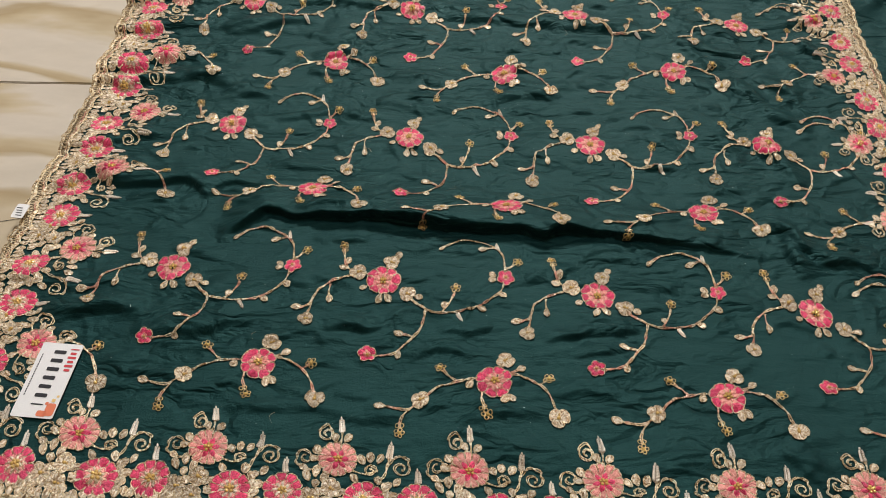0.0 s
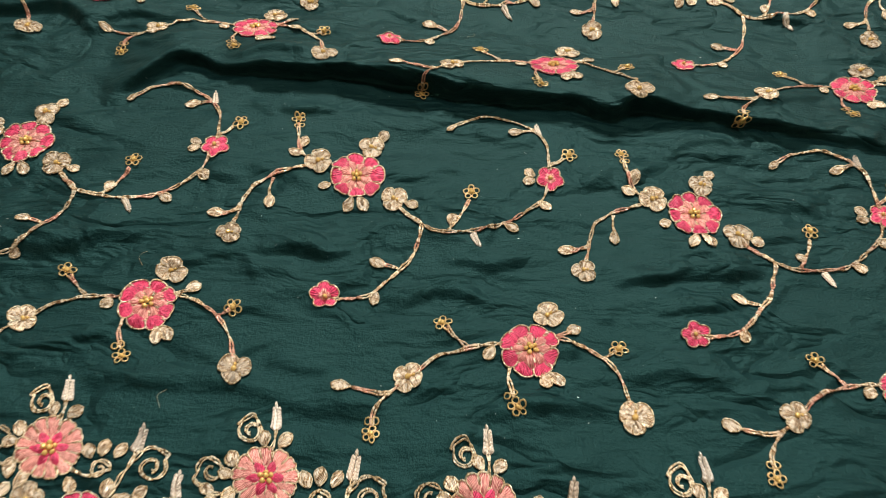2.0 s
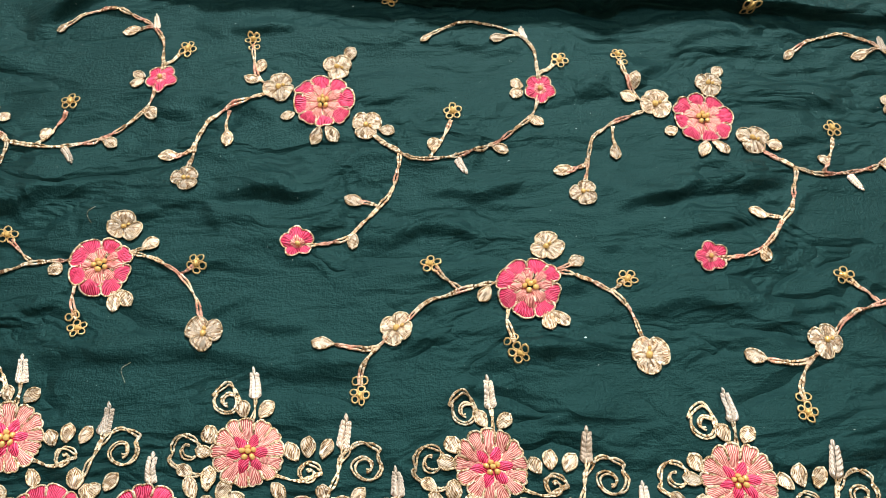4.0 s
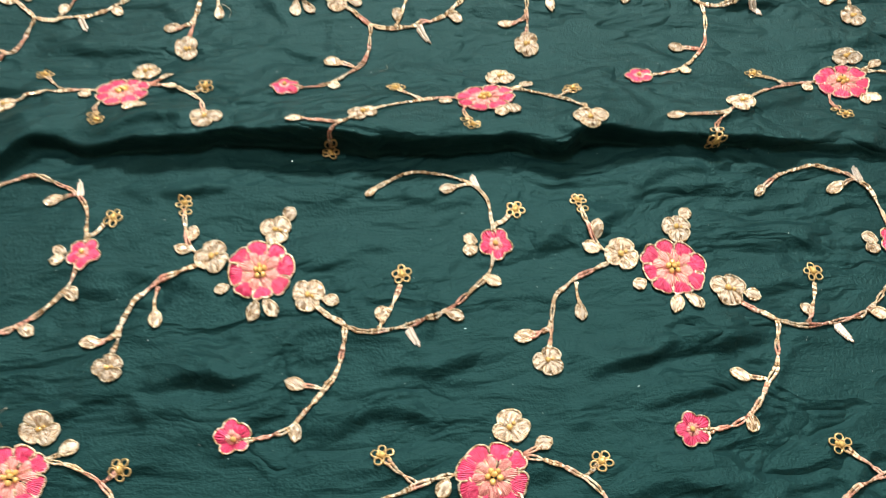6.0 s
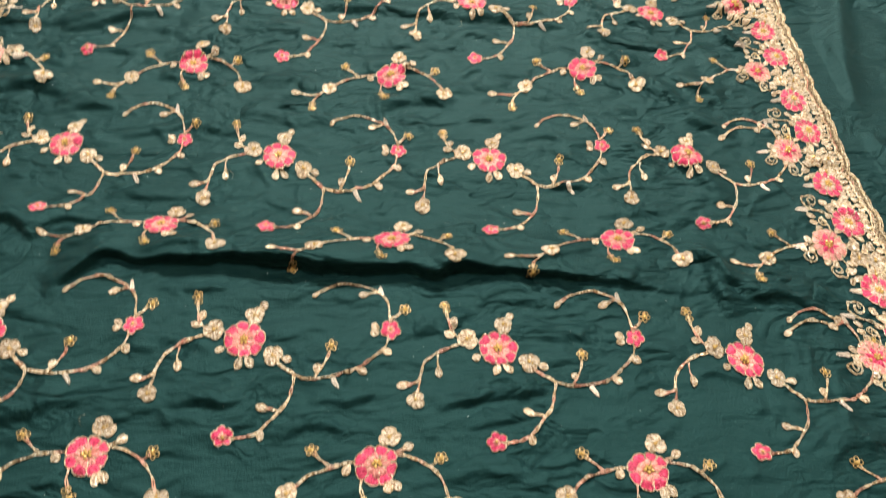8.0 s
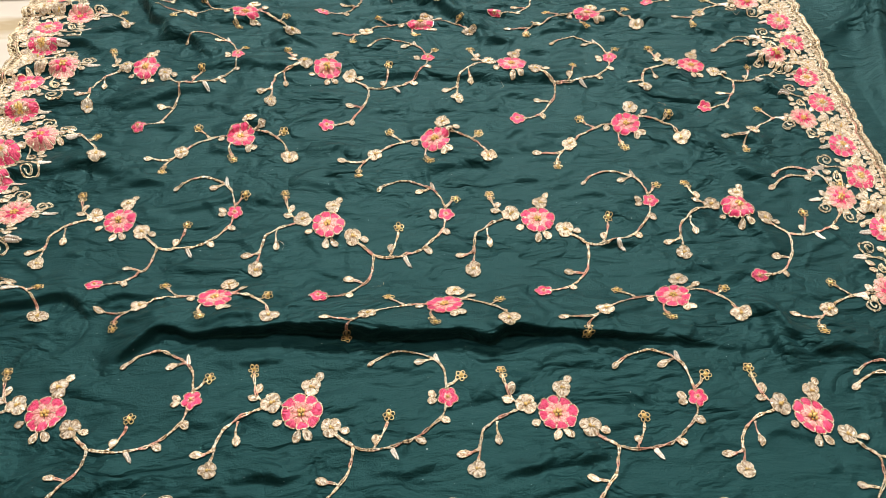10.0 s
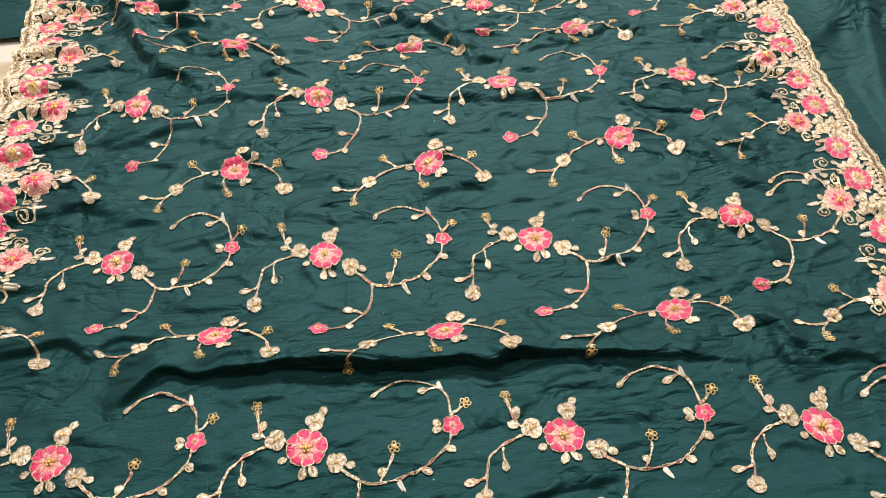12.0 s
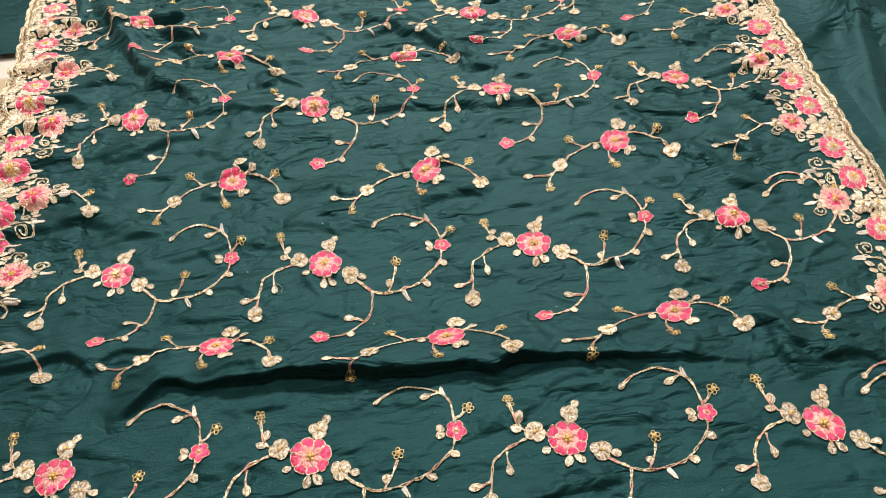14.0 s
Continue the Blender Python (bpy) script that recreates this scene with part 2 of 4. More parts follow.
MARBLE = marble_material()

# ---------------------------------------------------------------- how the cloth lies
# The cloth's own plan (u across, v along) is carried to the floor by a gentle pull, and lies on a relief of folds.
U_KNOTS = (-0.48, -0.38, -0.27, -0.12, 0.05, 0.2, 0.35, 0.47, 0.6)
PULL = []


def pull(v, dx, dy):
    """How far the cloth at v is drawn aside (dx) and along (dy), in millimetres, at each of U_KNOTS."""
    PULL.append((v, dx, dy))


pull(0.25, (-12, -7, -3, -6, -7, -11, -19, -19, -17), (85, 74, 64, 57, 44, 35, 32, 29, 24))
pull(0.34, (-11, -8, -5, -7, -9, -11, -15, -16, -18), (87, 78, 66, 52, 39, 25, 29, 22, 11))
pull(0.42, (-10, -8, -6, -6, -8, -9, -10, -13, -19), (86, 80, 70, 53, 46, 34, 26, 13, 1))
pull(0.5, (-8, -6, -4, -2, -3, -2, -3, -10, -21), (78, 73, 64, 47, 44, 31, 17, 7, -6))
pull(0.58, (-4, -3, 0, 2, 3, 4, 3, -7, -23), (72, 75, 69, 55, 49, 35, 24, 6, -8))
pull(0.63, (-2, 0, 3, 5, 6, 9, 6, -6, -25), (68, 73, 68, 48, 35, 27, 21, 2, -4))
pull(0.68, (2, 4, 7, 9, 10, 12, 9, -6, -26), (62, 64, 56, 32, 14, 11, 13, 3, 4))
pull(0.73, (5, 8, 11, 12, 13, 15, 11, -5, -27), (54, 50, 43, 18, 0, -1, 5, 7, 11))
pull(0.8, (8, 13, 16, 14, 14, 17, 13, -3, -27), (47, 46, 42, 24, 16, 12, 12, 7, 13))
pull(0.9, (12, 17, 19, 14, 15, 17, 15, 1, -24), (39, 30, 24, 21, 2, 3, 13, 9, 12))
pull(1, (14, 16, 16, 13, 16, 18, 15, 2, -22), (31, 28, 30, 23, 8, 6, 5, 5, 9))
pull(1.08, (14, 14, 13, 10, 14, 17, 13, 1, -20), (27, 32, 36, 22, 10, 6, -4, -9, -3))
pull(1.15, (13, 11, 9, 7, 11, 14, 10, 0, -18), (22, 25, 25, -2, -16, -16, -18, -15, -6))
pull(1.25, (10, 6, 3, 3, 6, 9, 5, -3, -16), (7, 7, 5, -16, -47, -51, -40, -25, -11))
pull(1.4, (2, -2, -6, -5, -1, 1, -1, -6, -13), (-27, -33, -37, -33, -51, -63, -58, -45, -27))
pull(2, (-34, -35, -36, -36, -33, -29, -23, -16, -8), (-177, -167, -156, -141, -127, -117, -109, -103, -96))

FLOOR_Z = -0.010
X0, X1, Y0, Y1, CELL = -1.1, 1.65, 0.0, 2.45, 0.002
GX, GY = np.meshgrid(np.arange(X0, X1, CELL), np.arange(Y0, Y1, CELL))


def value_noise(x, y, seed):
    """Smooth random relief from -1 to 1."""
    table = np.random.RandomState(seed).uniform(-1, 1, (128, 128))
    i, j = np.floor(x).astype(int), np.floor(y).astype(int)
    fx, fy = x - i, y - j
    fx, fy = fx * fx * fx * (fx * (6 * fx - 15) + 10), fy * fy * fy * (fy * (6 * fy - 15) + 10)
    i, j, i2, j2 = i % 128, j % 128, (i + 1) % 128, (j + 1) % 128
    return (table[j, i] * (1 - fx) + table[j, i2] * fx) * (1 - fy) + (table[j2, i] * (1 - fx) + table[j2, i2] * fx) * fy


def blur(a, n):
    for axis in (0, 1):
        pad = [(n, n) if k == axis else (0, 0) for k in (0, 1)]
        c = np.cumsum(np.pad(a, [(p[0] + (k == axis), p[1]) for k, p in enumerate(pad)], mode="edge"), axis=axis)
        a = (np.take(c, range(2 * n + 1, c.shape[axis]), axis=axis) - np.take(c, range(0, c.shape[axis] - 2 * n - 1), axis=axis)) / (2 * n + 1)
    return a


def fold(crest, back, front):
    """A fold with its crest along x: (x, y, height) points; it rises over `back` metres and drops over `front`."""
    xs, ys, hs = zip(*crest)
    y0 = np.interp(GX[0], xs, ys)
    k = np.hanning(15)
    y0 = np.convolve(np.pad(y0, 7, mode="edge"), k / k.sum(), mode="valid")
    h0 = np.interp(GX[0], xs, hs, left=0, right=0)
    h0 = np.convolve(np.pad(h0, 7, mode="edge"), k / k.sum(), mode="valid")
    y0 = y0 + 0.0028 * value_noise(GX[0] * 38, GX[0] * 0 + 0.3, 41) + 0.0016 * value_noise(GX[0] * 90, GX[0] * 0 + 0.3, 42)
    h0 = h0 * (1 + 0.16 * value_noise(GX[0] * 30, GX[0] * 0 + 0.6, 43))
    d = GY - y0[None, :]
    side = np.where(d > 0, np.clip(1 - d / back, 0, 1), np.clip(1 + d / front, 0, 1))
    return h0[None, :] * side * side * (3 - 2 * side)


def crease(x0, y0, x1, y1, height, back, front):
    """A small fold from one point to another, fading to its ends: it rises over `back` metres on its left and drops over `front` on its right."""
    reach = max(back, front) * 1.2
    i0, i1 = int((min(x0, x1) - reach - X0) / CELL), int((max(x0, x1) + reach - X0) / CELL) + 1
    j0, j1 = int((min(y0, y1) - reach - Y0) / CELL), int((max(y0, y1) + reach - Y0) / CELL) + 1
    gx, gy = GX[j0:j1, i0:i1], GY[j0:j1, i0:i1]
    dx, dy = x1 - x0, y1 - y0
    t = ((gx - x0) * dx + (gy - y0) * dy) / (dx * dx + dy * dy)
    d = ((gy - y0) * dx - (gx - x0) * dy) / math.hypot(dx, dy)
    bend = value_noise(gx * 30, gy * 30, 77)
    d = d + 0.25 * front * bend + math.hypot(dx, dy) * 0.08 * np.sin(t * 3.1) * bend
    along = np.clip(1 - (2 * t - 1) ** 2, 0, 1) ** 0.8
    side = np.where(d > 0, np.clip(1 - d / back, 0, 1), np.clip(1 + d / front, 0, 1))
    RELIEF[j0:j1, i0:i1] += height * along * side * side * (3 - 2 * side)


RELIEF = fold([(-0.24, 0.65, 0), (-0.215, 0.671, 0.0063), (-0.19, 0.6977, 0.0117), (-0.165, 0.6792, 0.0108), (-0.13, 0.6837, 0.0179), (-0.05, 0.6777, 0.0179), (0, 0.6702, 0.019), (0.044, 0.6662, 0.019), (0.085, 0.6689, 0.0162), (0.103, 0.657, 0.0144), (0.12, 0.6657, 0.0179), (0.145, 0.6679, 0.0162), (0.17, 0.6634, 0.012), (0.195, 0.6563, 0.0133), (0.22, 0.6534, 0.012), (0.27, 0.6478, 0.0077), (0.32, 0.6377, 0.0028), (0.36, 0.63, 0)], 0.07, 0.0065)
MAIN_FOLD = RELIEF.copy()
RELIEF = RELIEF + fold([(-0.25, 1.07, 0.0), (-0.19, 1.092, 0.007), (-0.155, 1.092, 0.009), (-0.1, 1.080, 0.008), (-0.07, 1.077, 0.004), (-0.03, 1.07, 0.003), (0.0, 1.064, 0.006), (0.051, 1.059, 0.009), (0.10, 1.05, 0.005), (0.139, 1.046, 0.007), (0.205, 1.035, 0.008), (0.258, 1.028, 0.005), (0.30, 1.02, 0.0)], 0.05, 0.009)
RELIEF = RELIEF + 0.012 * np.clip((GY - 0.85) / 0.3, 0, 1)
# the curved furrow at the far corner, and the slack beside it
for x0, y0, x1, y1, h, back, front in ((-0.345, 1.40, -0.305, 1.25, 0.016, 0.05, 0.02), (-0.315, 1.29, -0.245, 1.14, 0.016, 0.05, 0.018), (-0.265, 1.165, -0.18, 1.112, 0.012, 0.05, 0.014), (-0.34, 1.352, -0.15, 1.235, 0.012, 0.04, 0.014), (0.05, 1.25, 0.15, 1.125, 0.014, 0.05, 0.014), (-0.05, 1.30, 0.10, 1.22, 0.008, 0.05, 0.012)):
    crease(x0, y0, x1, y1, h, back, front)
# slack near the left border
for x0, y0, x1, y1, h, back, front in ((-0.43, 0.728, -0.19, 0.722, 0.0085, 0.045, 0.006), (-0.40, 0.535, -0.295, 0.552, 0.011, 0.045, 0.012), (-0.305, 0.522, -0.185, 0.532, 0.008, 0.035, 0.009), (-0.35, 0.93, -0.24, 0.905, 0.005, 0.04, 0.012), (-0.36, 0.875, -0.29, 0.92, 0.004, 0.03, 0.010), (-0.245, 0.655, -0.19, 0.70, 0.006, 0.03, 0.008)):
    crease(x0, y0, x1, y1, h, back, front)
# the left border is bunched in places
for y in (0.60, 0.735, 0.80, 0.905, 0.955, 1.03, 1.10, 1.16, 1.24, 1.33):
    crease(-0.49, y - 0.012, -0.31, y + 0.018 * math.sin(9 * y), 0.010 if y > 0.85 else 0.007, 0.035, 0.011)
for x0, y0, x1, y1, h, back, front in ((-0.30, 1.02, -0.17, 1.05, 0.009, 0.04, 0.009), (-0.22, 1.20, -0.02, 1.17, 0.007, 0.04, 0.010), (0.06, 1.32, 0.30, 1.27, 0.010, 0.05, 0.012), (0.20, 1.17, 0.42, 1.13, 0.007, 0.04, 0.010), (0.10, 1.41, 0.40, 1.44, 0.012, 0.05, 0.014), (-0.20, 1.42, 0.05, 1.40, 0.012, 0.05, 0.014), (0.30, 1.0, 0.42, 0.97, 0.006, 0.03, 0.008)):
    crease(x0, y0, x1, y1, h, back, front)
# crossing wrinkles near the right border
for x0, y0, x1, y1, h, back, front in ((0.385, 0.885, 0.445, 0.838, 0.008, 0.035, 0.010), (0.37, 0.83, 0.41, 0.745, 0.008, 0.03, 0.010), (0.32, 0.82, 0.35, 0.785, 0.005, 0.025, 0.008), (0.36, 0.68, 0.372, 0.60, 0.008, 0.03, 0.009), (0.37, 0.65, 0.47, 0.61, 0.009, 0.035, 0.010), (0.345, 0.685, 0.39, 0.635, 0.007, 0.03, 0.008), (0.235, 0.825, 0.29, 0.79, 0.005, 0.03, 0.008), (0.395, 0.94, 0.445, 0.89, 0.007, 0.03, 0.009), (0.43, 0.60, 0.415, 0.43, 0.003, 0.03, 0.008), (0.46, 0.58, 0.44, 0.48, 0.003, 0.025, 0.008)):
    crease(x0, y0, x1, y1, h, back, front)
# small wrinkles on the near field
for x0, y0, x1, y1, h, back, front in ((0.100, 0.514, 0.150, 0.53, 0.0054, 0.02, 0.0036), (0.135, 0.526, 0.195, 0.528, 0.0048, 0.02, 0.0036), (-0.12, 0.524, -0.06, 0.532, 0.0048, 0.02, 0.0036), (-0.005, 0.523, 0.05, 0.532, 0.0048, 0.02, 0.0036), (-0.12, 0.545, 0.075, 0.537, 0.0016, 0.012, 0.004), (0.083, 0.592, 0.108, 0.592, 0.004, 0.02, 0.005), (-0.10, 0.449, -0.06, 0.451, 0.003, 0.02, 0.005), (-0.07, 0.431, -0.03, 0.43, 0.003, 0.02, 0.005), (-0.14, 0.436, -0.10, 0.436, 0.003, 0.02, 0.005), (0.12, 0.495, 0.18, 0.505, 0.0048, 0.02, 0.0036), (0.15, 0.545, 0.21, 0.532, 0.003, 0.02, 0.006)):
    crease(x0, y0, x1, y1, h, back, front)
spread = np.random.RandomState(21)
for k in range(420):
    x, y, a, length = spread.uniform(-0.40, 0.53), spread.uniform(0.36, 1.55), spread.normal(0, 0.22), spread.uniform(0.025, 0.10)
    if x > 0.25 and spread.uniform() < 0.6:
        a -= 0.5
    far = min(2.3, 0.75 + 1.6 * max(0, y - 0.6))
    crease(x, y, x + length * math.cos(a), y + length * math.sin(a), far * spread.uniform(0.0010, 0.0040), spread.uniform(0.012, 0.035), spread.uniform(0.004, 0.008))
for k in range(1300):
    x, y, a, length = spread.uniform(-0.40, 0.53), spread.uniform(0.36, 1.55), spread.uniform(-1.7, 1.7) * spread.uniform(0.2, 1.0), spread.uniform(0.012, 0.05)
    crease(x, y, x + length * math.cos(a), y + length * math.sin(a), min(1.5, 0.9 + 0.7 * max(0, y - 0.6)) * spread.uniform(0.0006, 0.0024), spread.uniform(0.005, 0.014), spread.uniform(0.0022, 0.0045))
warpx = GX + 0.02 * value_noise(GX * 9, GY * 9, 5)
warpy = GY + 0.012 * value_noise(GX * 8, GY * 8, 6)
RELIEF = RELIEF + 0.0012 * value_noise(warpx * 7, warpy * 18, 11) + 0.0006 * value_noise(warpx * 18, warpy * 55, 12) + 0.0022 * value_noise(warpx * 4, warpy * 7, 13)
RELIEF = np.maximum(RELIEF, FLOOR_Z + 0.0015)
SLOPE_Y, SLOPE_X = np.gradient(RELIEF, CELL)


def sample(table, x, y):
    fx, fy = np.clip((x - X0) / CELL, 0, GX.shape[1] - 2), np.clip((y - Y0) / CELL, 0, GX.shape[0] - 2)
    i, j = fx.astype(int), fy.astype(int)
    fx, fy = fx - i, fy - j
    return (table[j, i] * (1 - fx) + table[j, i + 1] * fx) * (1 - fy) + (table[j + 1, i] * (1 - fx) + table[j + 1, i + 1] * fx) * fy


def pull_tables():
    vs = np.array([p[0] for p in PULL])
    us = GX[0]
    made = []
    for k in (1, 2):
        rows = np.array([np.interp(us, U_KNOTS, p[k]) for p in PULL]) / 1000
        pos = np.interp(GY[:, 0], vs, np.arange(len(vs)))
        i = np.clip(pos.astype(int), 0, len(vs) - 2)
        f = (pos - i)[:, None]
        made.append(blur(rows[i] * (1 - f) + rows[i + 1] * f, 4))
    return made


PULL_X, PULL_Y = pull_tables()


def lay(points):
    """Carries points (u, v, height over the cloth) of the cloth's plan into the room."""
    u, v, h = points[:, 0], points[:, 1], points[:, 2]
    x, y = u + sample(PULL_X, u, v), v + sample(PULL_Y, u, v)
    gx, gy = sample(SLOPE_X, x, y), sample(SLOPE_Y, x, y)
    n = 1 / np.sqrt(1 + gx * gx + gy * gy)
    lean = 0.45 * sample(MAIN_FOLD, x, y)
    return np.stack([x - gx * n * h, y - lean - gy * n * h, sample(RELIEF, x, y) + n * h], axis=1)


# ---------------------------------------------------------------- shapes of thread work


class Shape:
    """Vertices, faces, texture places and material slots of one piece, in the cloth's plan."""

    def __init__(self):
        self.v, self.f, self.t, self.m = [], [], [], []

    def add(self, verts, faces, uvs, slot):
        k = len(self.v)
        self.v += [tuple(p) for p in verts]
        self.t += [tuple(p) for p in uvs]
        self.f += [tuple(i + k for i in face) for face in faces]
        self.m += [slot] * len(faces)
        return self

    def grid(self, rows, cols, at, slot=0):
        verts, uvs = [], []
        for i in range(rows):
            for j in range(cols):
                p, q = at(i / (rows - 1), j / (cols - 1))
                verts.append(p)
                uvs.append(q)
        faces = [(i * cols + j, i * cols + j + 1, (i + 1) * cols + j + 1, (i + 1) * cols + j) for i in range(rows - 1) for j in range(cols - 1)]
        return self.add(verts, faces, uvs, slot)

    def tube(self, path, radius, slot=0, closed=False, sides=5, lift=0.0, wobble=0.0):
        path = np.array(path, float)
        n = len(path)
        if closed:
            tangent = np.roll(path, -1, 0) - np.roll(path, 1, 0)
        else:
            tangent = np.gradient(path, axis=0)
        tangent /= np.maximum(np.linalg.norm(tangent, axis=1), 1e-9)[:, None]
        run = np.concatenate([[0], np.cumsum(np.linalg.norm(np.diff(path, axis=0), axis=1))])
        verts, uvs = [], []
        for k in range(n):
            r = radius * (1 + wobble * math.sin(run[k] * 2100 + 2.6 * math.sin(run[k] * 690)) * math.sin(run[k] * 1270))
            for s in range(sides):
                a = 2 * math.pi * s / sides
                side, up = r * math.cos(a), r * 0.7 * math.sin(a)
                verts.append((path[k, 0] - tangent[k, 1] * side, path[k, 1] + tangent[k, 0] * side, lift + r * 0.35 + up))
                uvs.append((run[k], radius * 2 * abs(s - sides / 2) / sides * 2.5))
        faces = []
        for k in range(n if closed else n - 1):
            for s in range(sides):
                a, b = k * sides, (k + 1) % n * sides
                faces.append((a + s, a + (s + 1) % sides, b + (s + 1) % sides, b + s))
        if not closed:
            faces.append(tuple(range(sides))[::-1])
            faces.append(tuple((n - 1) * sides + s for s in range(sides)))
        return self.add(verts, faces, uvs, slot)

    def ball(self, x, y, z, r, slot=0, flat=0.8):
        verts, uvs, faces = [(x, y, z - r * flat)], [(0, 0)], []
        for i in (1, 2, 3):
            for j in range(8):
                a, b = math.pi * i / 4, math.pi * j / 4
                verts.append((x + r * math.sin(a) * math.cos(b), y + r * math.sin(a) * math.sin(b), z - r * flat * math.cos(a)))
                uvs.append((b * r, a * r))
        verts.append((x, y, z + r * flat))
        uvs.append((0, r * 3))
        for j in range(8):
            k = (j + 1) % 8
            faces += [(0, 1 + k, 1 + j), (25, 17 + j, 17 + k)]
            for i in (0, 8):
                faces.append((1 + i + j, 1 + i + k, 9 + i + k, 9 + i + j))
        return self.add(verts, faces, uvs, slot)

    def turned(self, angle, scale, x, y):
        c, s = math.cos(angle) * scale, math.sin(angle) * scale
        made = Shape()
        made.v = [(x + c * a - s * b, y + s * a + c * b, h * scale) for a, b, h in self.v]
        made.f, made.t, made.m = self.f, self.t, self.m
        return made


def smooth_line(points, step=0.0012, jitter=0.0, seed=0):
    """A rounded line through the points, cut into even steps."""
    p = np.array(points, float)
    if len(p) == 2:
        p = np.array([p[0], (p[0] + p[1]) / 2 + (p[1] - p[0])[::-1] * (0.06, -0.06), p[1]])
    q = np.concatenate([[2 * p[0] - p[1]], p, [2 * p[-1] - p[-2]]])
    out = []
    for i in range(1, len(q) - 2):
        for t in np.linspace(0, 1, 12, endpoint=False):
            out.append(0.5 * (2 * q[i] + (q[i + 1] - q[i - 1]) * t + (2 * q[i - 1] - 5 * q[i] + 4 * q[i + 1] - q[i + 2]) * t * t + (3 * q[i] - q[i - 1] - 3 * q[i + 1] + q[i + 2]) * t ** 3))
    out = np.array(out + [p[-1]])
    run = np.concatenate([[0], np.cumsum(np.linalg.norm(np.diff(out, axis=0), axis=1))])
    n = max(4, int(run[-1] / step))
    at = np.linspace(0, run[-1], n)
    line = np.stack([np.interp(at, run, out[:, 0]), np.interp(at, run, out[:, 1])], axis=1)
    if jitter:
        rng = np.random.RandomState(seed)
        line[1:-1] += rng.uniform(-jitter, jitter, (n - 2, 2))
    return line


def petal_shape(r0, r1, half, height, notch=0.0, dip=0.14, cord=0.0005, cols=7):
    """One padded petal, pointing along +x from the middle of its flower, with a cord round its rim."""
    def at(a, b):
        phi = (2 * b - 1)
        rim = r1 * (1 - dip + dip * math.sqrt(max(0.0, 1 - phi * phi)) - notch * math.exp(-(phi / 0.25) ** 2))
        r = r0 + (rim - r0) * a
        ang = phi * half * (1 - 0.05 * a * a)
        h = height * (1 - 0.75 * phi ** 4) * (0.35 + 0.65 * math.sin(math.pi * min(a * 0.8 + 0.12, 1)))
        h = 0.0 if a == 1 or abs(phi) == 1 else h
        return (r * math.cos(ang), r * math.sin(ang), h), (phi * half * r1 * 0.8, r)
    s = Shape().grid(6, cols, at)
    rim = [at(1, b)[0][:2] for b in np.linspace(0, 1, 11)]
    rim = [at(0.55, 0)[0][:2]] + rim + [at(0.55, 1)[0][:2]]
    return s.tube(rim, cord, 1, sides=4, lift=0.0006)


def rosette(shape, r, lobes, height, slot, hole=0.1, depth=0.16, cord=None, phase=0.0):
    """A padded round of `lobes` joined petals."""
    def rim(a):
        return r * (1 - depth * (1 - abs(math.cos(lobes * a / 2))))
    def at(a, b):
        ang = 2 * math.pi * b + phase
        q = hole + (1 - hole) * a
        edge = abs(math.cos(lobes * (ang - phase) / 2))
        h = height * (0.4 + 0.6 * math.sin(math.pi * min(0.15 + a * 0.8, 1))) * (0.45 + 0.55 * edge ** 0.5)
        return (q * rim(ang - phase) * math.cos(ang), q * rim(ang - phase) * math.sin(ang), 0.0 if a == 1 else h), (2 * math.pi * b * r * 0.6, q * r)
    shape.grid(5, lobes * 6 + 1, at, slot)
    if cord is not None:
        shape.tube([at(1, b)[0][:2] for b in np.linspace(0, 1, lobes * 6, endpoint=False)], 0.00045, cord, True, 4, height * 0.45)
    return shape


def leaf_shape(length, width, height=0.0011, cord=True):
    """A padded leaf from its stalk at the origin along +x."""
    def at(a, b):
        w = width / 2 * math.sin(math.pi * min(1, a ** 1.22 * 0.94 + 0.035)) ** 0.72
        c = 2 * b - 1
        return (a * length, c * w, height * (1 - c * c) * math.sin(math.pi * (0.08 + 0.84 * a)) + 0.0001), (a * length * 0.35 + c * w, a * length)
    s = Shape().grid(8, 5, at)
    if cord:
        rim = [at(a, 0)[0][:2] for a in np.linspace(0, 1, 8)] + [at(a, 1)[0][:2] for a in np.linspace(1, 0, 8)[1:-1]]
        s.tube(rim, 0.00052, 1, True, 4, 0.0004)
    return s


def wheat_shape(length, pairs=6):
    s = Shape()
    for k in range(pairs):
        x = length * (0.05 + 0.78 * k / pairs)
        for side in (-1, 1):
            g = leaf_shape(length * 0.27, length * 0.2, 0.0015, False).turned(side * 0.52, 1.0 - 0.06 * k, x, side * length * 0.025)
            s.add(g.v, g.f, g.t, 0)
    g = leaf_shape(length * 0.24, length * 0.12, 0.0014, False).turned(0.1, 1, length * 0.80, 0)
    return s.add(g.v, g.f, g.t, 0)


def cream_flower_shape(r, lobes=3, phase=0.3):
    """Broad joined lobes of metal thread round one bead."""
    s = Shape()
    for k in range(lobes):
        g = petal_shape(r * 0.12, r * (1.0 + 0.07 * math.sin(2.3 * k + lobes)), math.pi / lobes * 1.0, 0.0012, 0.0, 0.24 if lobes < 5 else 0.18, 0.00048, 11 if lobes < 5 else 7).turned(phase + 2 * math.pi * k / lobes, 1, 0, 0)
        s.add(g.v, g.f, g.t, 0)
        s.m[-len(g.m):] = g.m
    s.ball(0, 0, 0.0013, r * 0.19, 2)
    return s.ball(r * 0.26, -r * 0.18, 0.0011, r * 0.12, 2)


